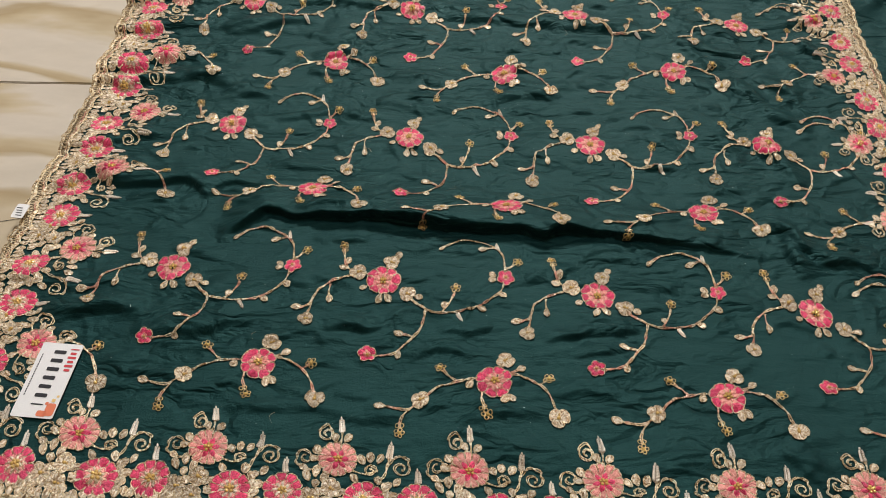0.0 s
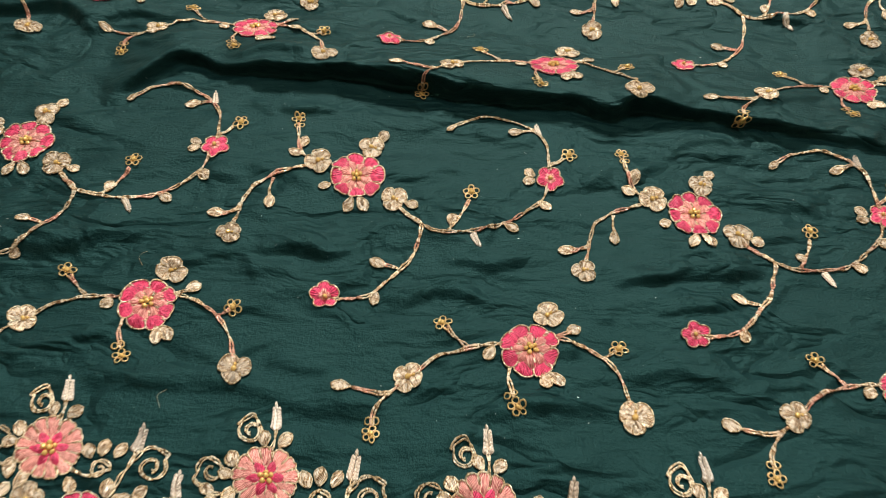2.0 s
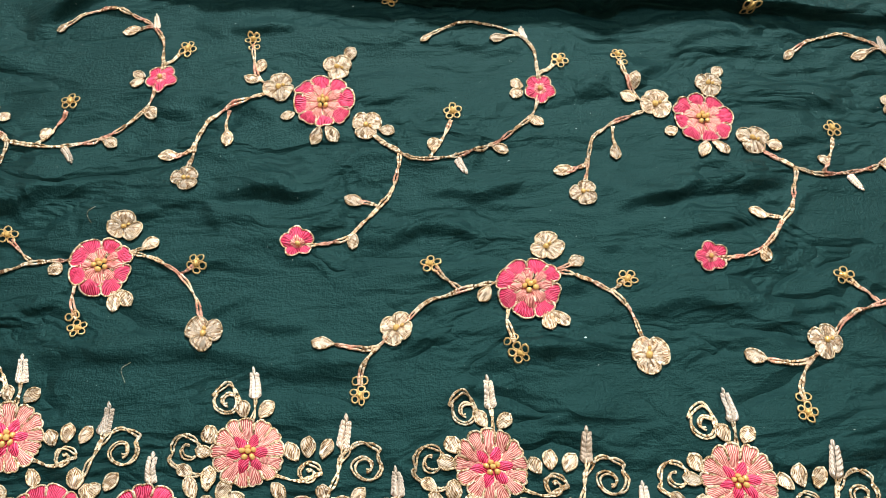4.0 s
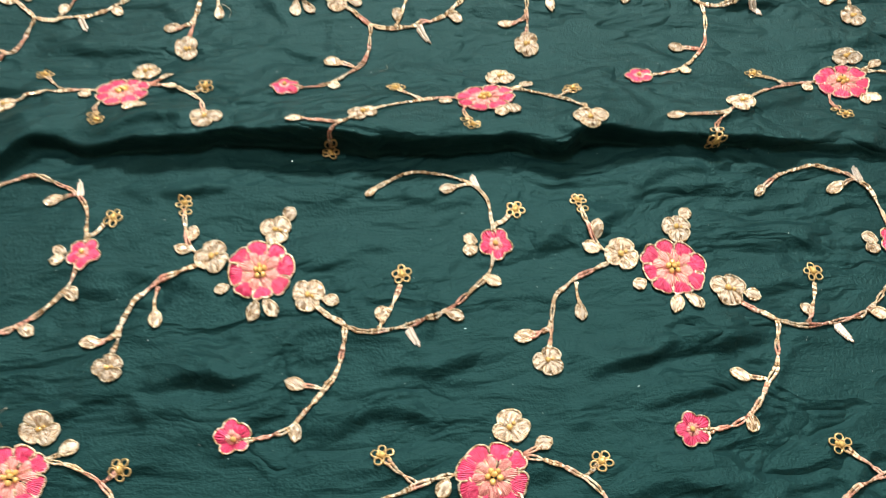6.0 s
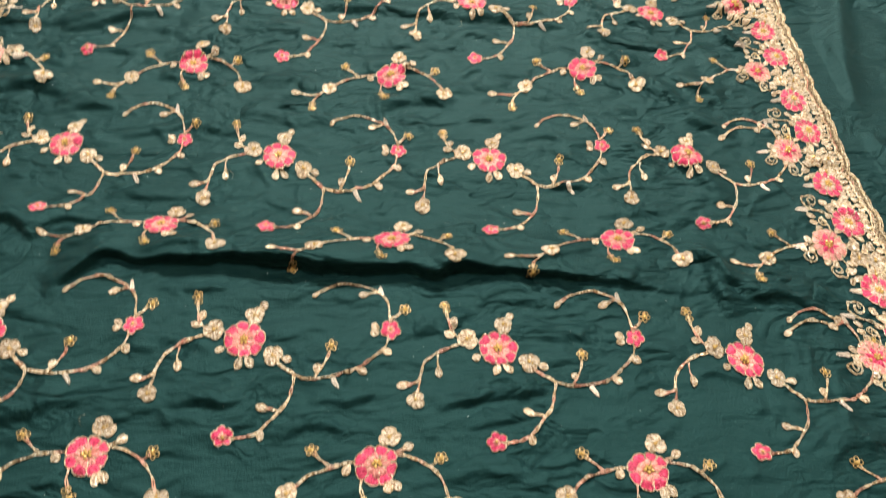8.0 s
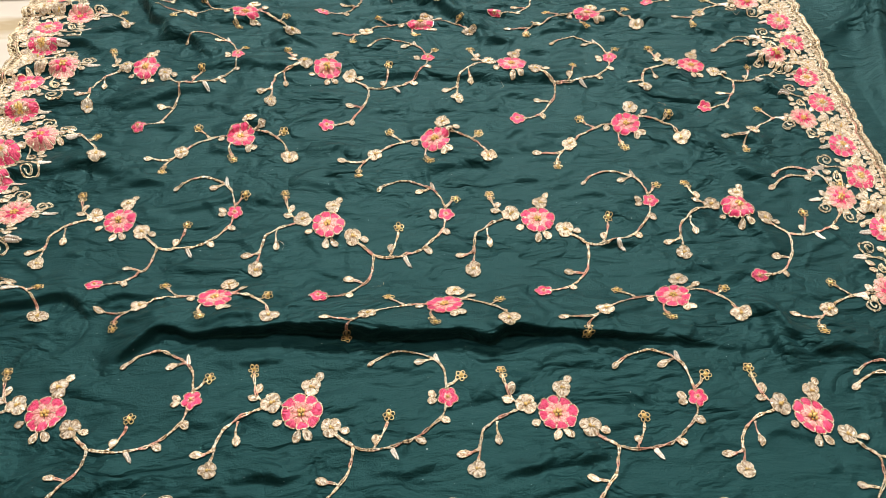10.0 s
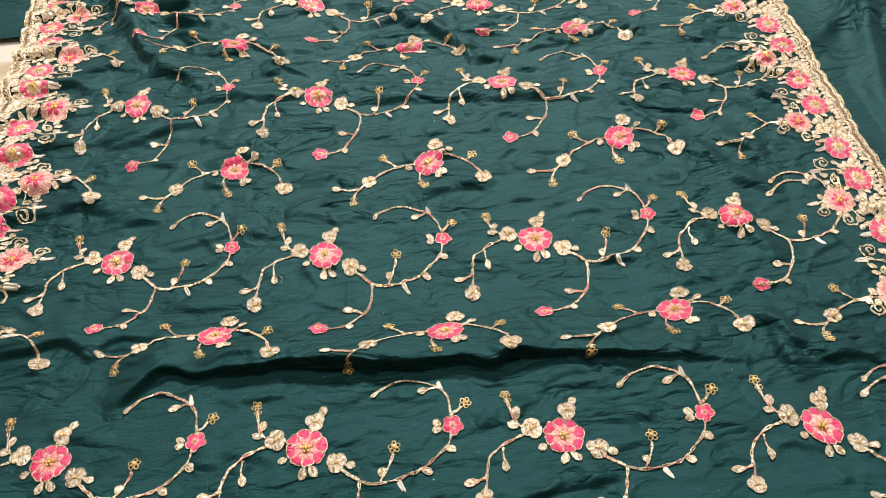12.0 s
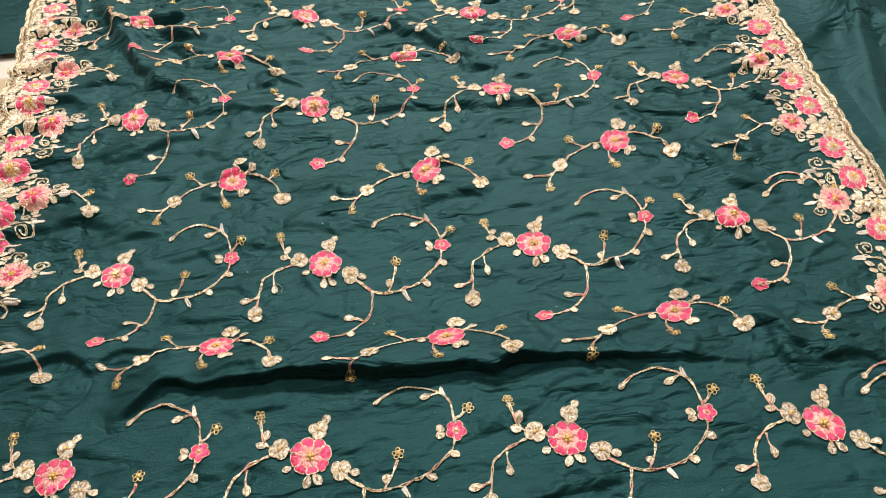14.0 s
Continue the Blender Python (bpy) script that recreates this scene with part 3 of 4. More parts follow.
def small_flower_shape(r, phase=0.2):
    s = Shape()
    rosette(s, r, 5, 0.0012, 0, 0.1, 0.26, 1, phase)
    rosette(s, r * 0.5, 5, 0.0016, 2, 0.1, 0.2, None, phase)
    return s.ball(0, 0, 0.002, r * 0.17, 3)


def loops_shape(r, count=5, tail=0):
    """A knot of wire loops round a bead; tail: further pairs of loops along +x."""
    s = Shape()
    for k in range(count):
        a = 2 * math.pi * k / count + 0.4
        s.tube([(r * 0.66 * math.cos(a) + r * 0.34 * math.cos(b), r * 0.66 * math.sin(a) + r * 0.34 * math.sin(b)) for b in np.linspace(0, 2 * math.pi, 9)[:-1]], 0.00046, 0, True, 4, 0.0004)
    for k in range(tail):
        for side in (-1, 1):
            s.tube([(-r * (1.5 + 0.85 * k) + r * 0.36 * math.cos(b), side * r * 0.36 + r * 0.36 * math.sin(b)) for b in np.linspace(0, 2 * math.pi, 9)[:-1]], 0.00046, 0, True, 4, 0.0004)
    s.ball(0, 0, 0.001, r * 0.33, 1)
    return s.ball(r * 0.3, r * 0.2, 0.0009, r * 0.2, 1)


def beads_shape(r):
    s = Shape()
    for k in range(5):
        a = k * 1.257 + 0.3
        q = r * (0.60 + 0.06 * math.sin(5 * k))
        s.ball(q * math.cos(a), q * math.sin(a), 0.0022, r * 0.33)
    return s.ball(r * 0.05, 0, 0.0028, r * 0.32)


def star_shape(r, points, height=0.0022):
    s = Shape()
    for k in range(points):
        g = leaf_shape(r * 0.9, r * 0.5, height, True).turned(2 * math.pi * k / points, 1, 0, 0)
        s.add(g.v, g.f, g.t, 0)
        s.m[-len(g.m):] = g.m
    return s


def bloom(kind, r, x, y, turn):
    """The pieces of one large flower as (name, shape, materials): 'vine' hot rim and light heart, 'edge_hot', 'edge_light'."""
    out = []
    count = {"vine": 8, "edge_hot": 10, "edge_light": 13}[kind]
    rim = {"vine": HOT, "edge_hot": HOT, "edge_light": LIGHT}[kind]
    start = {"vine": 0.45, "edge_hot": 0.4, "edge_light": 0.35}[kind]
    rng = random.Random(int(x * 1e5) + count + int(turn * 100))
    for k in range(count):
        pet = petal_shape(r * start, r * rng.uniform(0.93, 1.05), math.pi / count * rng.uniform(1.0, 1.18), 0.0013, rng.choice((0, 0, 0.05)))
        out.append(("petal", pet.turned(turn + 2 * math.pi * (k + rng.uniform(-0.1, 0.1)) / count, 1, x, y), (rim, CORD)))
    if kind == "vine":
        heart = Shape()
        for k in range(8):
            g = petal_shape(r * 0.12, r * rng.uniform(0.58, 0.76), math.pi / 8 * rng.uniform(0.95, 1.15), 0.0019, 0.0, 0.28, 0.0004).turned(turn + 0.3 + 2 * math.pi * (k + rng.uniform(-0.12, 0.12)) / 8, 1, x, y)
            heart.add(g.v, g.f, g.t, 0)
            heart.m[-len(g.m):] = g.m
        out.append(("inner_petals", heart, (LIGHT, CORD)))
    elif kind == "edge_hot":
        out.append(("inner_petals", rosette(Shape(), r * 0.58, 9, 0.0017, 0, 0.15, 0.24, 1, 0.2).turned(turn, 1, x, y), (LIGHT, CORD)))
        out.append(("star", star_shape(r * 0.56, 8, 0.0024).turned(turn + 0.3, 1, x, y), (CREAM, CORD)))
    else:
        out.append(("inner_petals", star_shape(r * 0.70, 6, 0.0024).turned(turn, 1, x, y), (HOT, CORD)))
    out.append(("bead_centre", beads_shape(r * 0.27).turned(turn, 1, x, y), (BEAD,)))
    return out


def mm(points):
    return [(a / 1000, b / 1000) for a, b in points]


def stems(lines, radius=0.00066, step=0.0012):
    """Each stem is a pair of couched cords that lie side by side and cross now and then."""
    made = []
    for k, line in enumerate(lines):
        path = smooth_line(mm(line), step, 0.1 * step, k + 3)
        tangent = np.gradient(path, axis=0)
        tangent /= np.maximum(np.linalg.norm(tangent, axis=1), 1e-9)[:, None]
        aside = np.stack([-tangent[:, 1], tangent[:, 0]], axis=1)
        run = np.arange(len(path)) * step
        pair = Shape()
        for ply in (0, 1):
            phase = run * 235 + 1.7 * np.sin(run * 90 + k) + k * 1.3 + math.pi * ply
            off = (0.00082 + 0.0002 * np.sin(run * 400 + k)) * np.tanh(1.6 * np.cos(phase))
            pair.tube(path + aside * off[:, None], radius, 0, False, 5, 0.0001 + 0.0002 * ply, 0.18)
        made.append(pair)
    return made


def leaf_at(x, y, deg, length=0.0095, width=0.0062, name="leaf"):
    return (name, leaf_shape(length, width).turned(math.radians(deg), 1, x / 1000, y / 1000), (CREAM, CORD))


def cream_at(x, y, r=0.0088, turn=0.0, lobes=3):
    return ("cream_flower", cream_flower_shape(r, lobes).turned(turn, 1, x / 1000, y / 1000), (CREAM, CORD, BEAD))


def red_at(x, y, r=0.0092, turn=0.0):
    return ("small_flower", small_flower_shape(r).turned(turn, 1, x / 1000, y / 1000), (HOT, CORD, LIGHT, BEAD))


def loops_at(x, y, deg, r=0.0055, tail=0):
    return ("bead_knot", loops_shape(r, 5, tail).turned(math.radians(deg), 1, x / 1000, y / 1000), (WIRE, BEAD))


def wheat_at(x, y, deg, length=0.0145):
    return ("wheat_ear", wheat_shape(length).turned(math.radians(deg), 1, x / 1000, y / 1000), (SILVER,))


# The left arm of the trailing vine is also seen alone beside the border.
VINE_ARM = [(-30, 8), (-37, 4), (-51, -1), (-60, -7), (-67, -14), (-72, -28), (-79, -32), (-84, -34)]


def trailing_vine():
    """The long S-shaped vine, with its large flower at the origin."""
    stem = stems([
        VINE_ARM, [(-71, -25), (-72, -35), (-75, -44)], [(-54, -5), (-54, -18)],
        [(-30, 9), (-38, 15), (-42, 24), (-45, 40)],
        [(27, -17), (32, -23), (45, -34), (45, -45), (41, -59), (34, -69), (25, -80), (15, -88), (0, -91), (-7, -90)], [(34, -67), (24, -64)],
        [(32, -23), (45, -34), (60, -38), (80, -36), (96, -32), (112, -21), (123, -9), (127, 3)], [(63, -37), (70, -26), (75, -14)],
        [(128, 12), (127, 21), (125, 35), (119, 45), (110, 52), (93, 60), (75, 57), (61, 46)], [(128, 17), (137, 25)], [(118, 47), (108, 44)]])
    made = bloom("vine", 0.0178, 0, 0, 0.15)
    made += [cream_at(7, 24, 0.0084, 0.4), leaf_at(12, 29, 60, 0.009, 0.0065), cream_at(-27, 10, 0.0092, 1.0), cream_at(26, -15, 0.009, 0.2), leaf_at(34, -18, -10, 0.009, 0.006),
             leaf_at(-39, 20, 80), leaf_at(-38, 14, 165), loops_at(-45, 45, 100, 0.005, 1), leaf_at(-80, -32, 190, 0.011, 0.0062), cream_at(-75, -48, 0.0080, 0.7), leaf_at(-54, -17, -88, 0.0095),
             leaf_at(-1, -17, -110, 0.0105, 0.007), leaf_at(3, -17, -50, 0.0105, 0.0065), leaf_at(-16, -7, 200, 0.008, 0.006),
             red_at(-9, -90, 0.0092, 0.3), leaf_at(26, -65, 165, 0.011, 0.0068), leaf_at(21, -84, -90, 0.0095, 0.006), leaf_at(64, -33, 70, 0.0085, 0.007),
             loops_at(76, -8, 70, 0.0054), wheat_at(78, -37, -62, 0.013), leaf_at(99, -31, -20), leaf_at(120, -12, -25), red_at(128, 7, 0.0092, 0.8), leaf_at(118, 8, 155, 0.0085), leaf_at(118, 5, 195, 0.0085),
             loops_at(141, 28, 40, 0.0056), wheat_at(119, 44, 93, 0.013), leaf_at(109, 45, 200, 0.0105, 0.0065), leaf_at(63, 48, 225, 0.008, 0.0045)]
    return stem, made


def arched_spray():
    """The low arched spray, with its large flower at the origin."""
    stem = stems([
        [(-14, 3), (-26, 2), (-38, -1), (-55, -8), (-62, -14), (-68, -19)], [(-36, 0), (-44, 7), (-50, 13)], [(-72, -22), (-80, -29), (-90, -30), (-102, -28)], [(-78, -28), (-86, -39), (-87, -48)],
        [(-11, -12), (-12, -20), (-9, -30)], [(14, 10), (24, 14)], [(14, 9), (32, 4), (42, -3), (51, -13), (56, -27), (58, -32)], [(42, -3), (49, 3)]])
    made = bloom("vine", 0.0178, 0, 0, 0.5)
    made += [cream_at(9, 25, 0.0090, 1.35, 3), leaf_at(21, 12, 40, 0.0095, 0.007), leaf_at(9, -14, -85, 0.011, 0.007), leaf_at(11, -14, -40, 0.011, 0.007), leaf_at(-21, 1, -120, 0.0085, 0.007),
             loops_at(-52, 16, 140, 0.0056), cream_at(-69, -19, 0.0086, 0.9, 4), leaf_at(-101, -28, 170, 0.011, 0.007), loops_at(-87, -53, -90, 0.005, 1), loops_at(-7, -35, -60, 0.0052, 1),
             loops_at(51, 4, 30, 0.0056), cream_at(58.5, -36, 0.0094, 2.2, 3)]
    return stem, made


def spray_right_arm():
    return stems([[(16, 9), (32, 4), (42, -3), (51, -13), (56, -27), (58, -32)], [(42, -3), (49, 3)]]), [loops_at(51, 4, 30, 0.0056), cream_at(58.5, -36, 0.0094, 2.2, 3), leaf_at(20, 6, 70)]


def spray_left_arm():
    return stems([[(-16, 3), (-26, 2), (-38, -1), (-55, -8), (-62, -14), (-68, -19)], [(-36, 0), (-44, 7), (-50, 13)], [(-72, -22), (-80, -29), (-90, -30), (-102, -28)], [(-78, -28), (-86, -39), (-87, -48)]]), [
        leaf_at(-21, 1, -120, 0.0085, 0.007), loops_at(-52, 16, 140, 0.0056), cream_at(-69, -19, 0.0086, 0.9, 4), leaf_at(-101, -28, 170, 0.011, 0.007), loops_at(-87, -53, -90, 0.005, 1)]


def vine_left_arm():
    return stems([[(-34, -4), (-51, -1), (-60, -3), (-70, -9), (-80, -17)]]), [leaf_at(-78, -16, 215, 0.011, 0.0062), leaf_at(-36, -2, -60), leaf_at(-30, -2, 60)]


def scroll(x, y, r, deg, hand=1):
    a0 = math.radians(deg)
    return [(x + r * (1 - 0.75 * k / 20) * math.cos(a0 + hand * k * 0.42), y + r * (1 - 0.75 * k / 20) * math.sin(a0 + hand * k * 0.42)) for k in range(21)]


UNIT = 0.1165


def border_unit(stretch=1.0):
    """One repeat of the border: s along its edge, h up from the edge; its light flower at s = 0."""
    stem = stems([
        [(-4, 92), (-12, 106), (-20, 100)] + scroll(-12, 97, 7, 150, 1), [(0, 86), (1, 100)],
        [(-14, 64), (-26, 60), (-37, 66)] + scroll(-29, 73, 8, 200, -1),
        [(14, 62), (24, 60), (34, 64)] + scroll(29, 64, 6, 0, 1), [(36, 50), (42, 62), (46, 78)], [(44, 70), (52, 80), (62, 78)] + scroll(56, 69, 8, 40, -1)], 0.00055, 0.0007)
    made = bloom("edge_light", 0.0176 * stretch, 0, 0.072, 0.2)
    made += bloom("edge_hot", 0.0182 * stretch, 0.0244 * stretch, 0.034, 0.1) + bloom("edge_hot", 0.0182 * stretch, 0.071 * stretch, 0.037, 0.5)
    made += [leaf_at(-3, 90, 110, 0.008, 0.0065), leaf_at(4, 90, 50, 0.0095, 0.0065), wheat_at(1, 98, 95, 0.016), leaf_at(-16, 77, 130, 0.009, 0.007), leaf_at(-17, 72, 175, 0.009, 0.0065),
             leaf_at(23, 70, 120, 0.009, 0.0065), leaf_at(28, 72, 90, 0.010, 0.0065), leaf_at(35, 72, 65, 0.010, 0.0065), wheat_at(45, 76, 85, 0.017), leaf_at(13, 58, -60, 0.009, 0.006),
             wheat_at(71 * stretch, 54, 90, 0.016), leaf_at(37, 50, 100, 0.009, 0.006), leaf_at(40, 44, 50, 0.012, 0.0068), leaf_at(43, 37, 30, 0.012, 0.0072), leaf_at(44, 27, 80, 0.010, 0.0068), leaf_at(50, 50, 60, 0.010, 0.006),
             leaf_at(92, 48, 110, 0.012, 0.0066), leaf_at(98, 53, 90, 0.012, 0.0066), leaf_at(104, 48, 70, 0.012, 0.0066), leaf_at(90, 60, 150, 0.008, 0.006),
             cream_at(112, 43, 0.0092, 0.2, 6), cream_at(94, 32, 0.0095, 0.7, 6), cream_at(109, 25, 0.0092, 0.4, 6), leaf_at(101, 38, 20, 0.009, 0.006), leaf_at(2, 41, 120, 0.010, 0.0065), leaf_at(3, 36, 60, 0.009, 0.006), leaf_at(4, 30, 20, 0.009, 0.006), leaf_at(119, 34, -40, 0.009, 0.006)]
    for k in range(9):
        made.append(leaf_at(44 + 6.6 * k, 17.5 + 1.6 * math.sin(k), 95 - 4 * k, 0.0098, 0.0066))
    for k in range(3):
        made.append(leaf_at(104 + 6.6 * k, 14 + k, 70 + 15 * k, 0.009, 0.0066))
    for k in range(4):
        made.append(leaf_at(10 + 7.5 * k, 14, 105 - 10 * k, 0.006, 0.006))
    # a row of upright leaves that follows the scallops of the lace
    for k in range(19):
        x = ((6.13 * k - 30) / 116.5 + 0.5) % 1
        made.append(leaf_at(6.13 * k * stretch, 11.5 - 5.2 * math.sin(math.pi * x) ** 0.7, 91 + 12 * math.sin(1.3 * k), 0.0105, 0.0058))
    # short leaves packed between the flowers
    kept_off = [(0, 72, 20), (116.5 * stretch, 72, 20), (24.4 * stretch, 34, 21), (71 * stretch, 37, 21), (140.9 * stretch, 34, 21), (-45.5 * stretch, 37, 21), (112, 43, 9), (94, 32, 9), (109, 25, 9)]
    rng = random.Random(3)
    for i in range(14):
        for j in range(4):
            s, h = 2 + 8.6 * i * stretch + rng.uniform(-1.5, 1.5), 20 + 8.2 * j + rng.uniform(-1.5, 1.5)
            if all(math.hypot(s - a, h - b) > r for a, b, r in kept_off):
                made.append(leaf_at(s, h, rng.choice((60, 90, 120, 30, 150)) + rng.uniform(-15, 15), rng.uniform(0.008, 0.0105), 0.0064))
    return stem, made


def lace_lines(length):
    """The scalloped cords and the chain of rings along the outer edge, over one scallop."""
    rng = random.Random(5)

    def wave(k, depth, h):
        x = k / 40
        return (length * (x - 0.5), h - depth * (0.75 * abs(math.sin(math.pi * x)) ** 0.7 + 0.30 * abs(math.sin(math.pi * 5 * x)) ** 0.8))
    out = []
    for h, depth, r, slot in ((0.0128, 0.0076, 0.0014, CORD), (0.0104, 0.0079, 0.0010, STEM), (0.0036, 0.0085, 0.0014, CORD), (0.0010, 0.0088, 0.0010, LACE)):
        line = [(x + rng.uniform(-0.0002, 0.0002), y + rng.uniform(-0.0005, 0.0005)) for x, y in (wave(k, depth, h) for k in range(41))]
        out.append(("lace_cord", Shape().tube(line, r, 0, False, 6, 0.0003, 0.4), (slot,)))
    net = Shape().grid(41, 5, lambda a, b: ((*wave(a * 40, 0.0080 + 0.0008 * (1 - b), 0.0008 + 0.012 * b), 0.0001 if 0 < b < 1 else -0.0003), (a * length, b * 0.018)))
    out.append(("lace_net", net, (NET,)))
    rings = Shape()
    count = int(length / 0.0042)
    for k in range(count):
        x, y = wave((k + 0.5) * 40 / count, 0.0082, 0.0069)
        rings.tube([(x + 0.0019 * math.cos(b), y + 0.0024 * math.sin(b)) for b in np.linspace(0, 2 * math.pi, 8)[:-1]], 0.0006, 0, True, 4, 0.0004)
    out.append(("ring_chain", rings, (LACE,)))
    return out


# ---------------------------------------------------------------- putting thread work on the cloth


def link_mesh(name, verts, shape, mats, parent):
    mesh = bpy.data.meshes.new(name)
    mesh.from_pydata(verts.tolist(), [], shape.f)
    layer = mesh.uv_layers.new(name="UVMap")
    index = np.zeros(len(mesh.loops), int)
    mesh.loops.foreach_get("vertex_index", index)
    layer.data.foreach_set("uv", np.array(shape.t, np.float32)[index].ravel())
    for m in mats:
        mesh.materials.append(m)
    mesh.polygons.foreach_set("material_index", shape.m)
    mesh.polygons.foreach_set("use_smooth", np.ones(len(shape.f), bool))
    ob = new(name, mesh)
    ob.parent = parent
    return ob


def rough(x, y):
    """The small unevenness of hand work."""
    return np.stack([0.0006 * value_noise(x * 120, y * 120, 91) + 0.00018 * value_noise(x * 700, y * 700, 93), 0.0006 * value_noise(x * 120, y * 120, 92) + 0.00018 * value_noise(x * 700, y * 700, 94), 0.0003 * value_noise(x * 500, y * 500, 95)], axis=1)


def uneven(p):
    return lay(p + 1.3 * rough(p[:, 0], p[:, 1]) + np.stack([0.002 * value_noise(p[:, 0] * 45, p[:, 1] * 45, 96), 0.002 * value_noise(p[:, 0] * 45, p[:, 1] * 45, 97), 0 * p[:, 2]], axis=1))


def stitch(name, work, u, v, angle, parent, set_by=(0, 0, 0, 0, 0, 0)):
    """Stitches one motif (its stems and pieces) at (u, v) of the cloth, turned by angle."""
    stem, pieces = work
    c, s = math.cos(angle), math.sin(angle)
    du, dv, a, b, e, d = (k / 1000 for k in set_by)
    u, v = u + du, v + dv

    def carried(shape):
        p = np.array(shape.v)
        p = p + rough(p[:, 0] + u, p[:, 1] + v)
        p = np.stack([p[:, 0] * (1 + a) + p[:, 1] * b, p[:, 0] * e + p[:, 1] * (1 + d), p[:, 2]], axis=1)
        p = np.stack([u + c * p[:, 0] - s * p[:, 1], v + s * p[:, 0] + c * p[:, 1], p[:, 2] + 0.0006], axis=1)
        return lay(p)

    cordage = CORD if name == "border_motif" else STEM
    top = link_mesh(name, carried(stem[0]), stem[0], (cordage,), parent)
    for shape in stem[1:]:
        link_mesh("stem", carried(shape), shape, (cordage,), top)
    for piece, shape, mats in pieces:
        made = link_mesh(piece, carried(shape), shape, mats, top)
        if piece in ("bead_centre", "bead_knot"):
            tagged(made, kind="stuff")
    return top


# ---------------------------------------------------------------- room


def box(name, x0, y0, z0, x1, y1, z1, mat, parent=None, bevel=0.0):
    bm = bmesh.new()
    bmesh.ops.create_cube(bm, size=1)
    for v in bm.verts:
        v.co = ((x0 + x1) / 2 + v.co.x * (x1 - x0), (y0 + y1) / 2 + v.co.y * (y1 - y0), (z0 + z1) / 2 + v.co.z * (z1 - z0))
    if bevel:
        bmesh.ops.bevel(bm, geom=bm.edges[:], offset=bevel, segments=2, affect="EDGES")
    mesh = bpy.data.meshes.new(name)
    bm.to_mesh(mesh)
    bm.free()
    mesh.materials.append(mat)
    ob = new(name, mesh)
    ob.parent = parent
    return ob


floor = tagged(box("floor", -2.6, -2.0, -0.12, 2.8, 5.0, FLOOR_Z - 0.012, GROUT), "floor bed of grey grout under marble tiles", "floor", kind="structure")
for name, x0, y0, x1, y1 in (("wall_west", -2.7, -2.0, -2.6, 5.0), ("wall_east", 2.8, -2.0, 2.9, 5.0), ("wall_south", -2.7, -2.1, 2.9, -2.0), ("wall_north", -2.7, 5.0, 2.9, 5.1)):
    tagged(box(name, x0, y0, -0.12, x1, y1, 2.75, PLASTER), "plain cream plastered wall of the room", "wall", kind="structure")
tagged(box("ceiling", -2.7, -2.1, 2.75, 2.9, 5.1, 2.85, PLASTER), "plain cream plastered ceiling", "ceiling", kind="structure")
TILE = 0.8
for i in range(-5, 5):
    for j in range(-5, 8):
        x, y = -0.30 + i * TILE, 0.925 + j * TILE
        x0, x1, y0, y1 = max(x, -2.6), min(x + TILE, 2.8), max(y, -2.0), min(y + TILE, 5.0)
        if x1 - x0 > 0.02 and y1 - y0 > 0.02:
            box("tile", x0 + 0.001, y0 + 0.001, FLOOR_Z - 0.011, x1 - 0.001, y1 - 0.001, FLOOR_Z, MARBLE, floor, 0.0012)

# ---------------------------------------------------------------- the embroidered cloth
U_LEFT, U_RIGHT, V_NEAR, V_FAR = -0.455, 0.58, 0.263, 1.95
COLUMN, ROW = 0.2185, 0.257


def silk_sheet(name, us, vs, lift, carry):
    uu, vv = np.meshgrid(us, vs)
    pts = np.stack([uu.ravel(), vv.ravel(), np.full(uu.size, lift)], axis=1)
    n, m = len(us), len(vs)
    k = (np.arange(m - 1)[:, None] * n + np.arange(n - 1)[None, :]).ravel()
    faces = np.stack([k, k + 1, k + n + 1, k + n], axis=1)
    mesh = bpy.data.meshes.new(name)
    mesh.from_pydata(carry(pts).tolist(), [], faces.tolist())
    mesh.materials.append(SILK)
    mesh.polygons.foreach_set("use_smooth", np.ones(len(faces), bool))
    return new(name, mesh)


saree = tagged(silk_sheet("saree", np.arange(U_LEFT + 0.004, U_RIGHT - 0.003, 0.0024), np.concatenate([np.arange(V_NEAR + 0.004, 0.58, 0.0022), np.arange(0.58, 0.76, 0.0016), np.arange(0.76, 1.6, 0.003), np.arange(1.6, V_FAR, 0.006)]), 0.0, lay),
               "rumpled bottle-green silk saree embroidered with pink and gold vines", "saree")

# Each motif was set by hand: shifts in millimetres, then stretch and slant in thousandths.
VINE_ROWS = []
VINE_ROWS.append(((0, -3, -41, -50, 59, 17), (-1, 0, -16, -40, 27, 7), (-1, -2, -35, -56, 76, -1), (0, -1, -32, -33, 17, 36)))
VINE_ROWS.append(((4, -2, -64, -101, 97, 127), (3, -2, -40, -76, 39, 123), (-1, 0, -34, -41, 77, 39), (-3, -1, 32, -77, 39, -20)))
VINE_ROWS.append(((-4, 2, -106, -122, 122, 89), (0, 5, -44, -82, 109, 114), (2, 3, -26, -43, 44, 51), (10, -2, 12, -48, 37, -43)))
VINE_ROWS.append(((-3, -1, -59, -17, 28, -52), (2, 2, 20, -58, -17, 73), (8, -10, 0, -1, 0, 1), (0, 0, 0, 0, 0, 0)))
VINE_ROWS.append(((0, 0, 0, 0, 0, 0), (0, 0, 0, 0, 0, 0), (0, 0, 0, 0, 0, 0), (0, 0, 0, 0, 0, 0)))
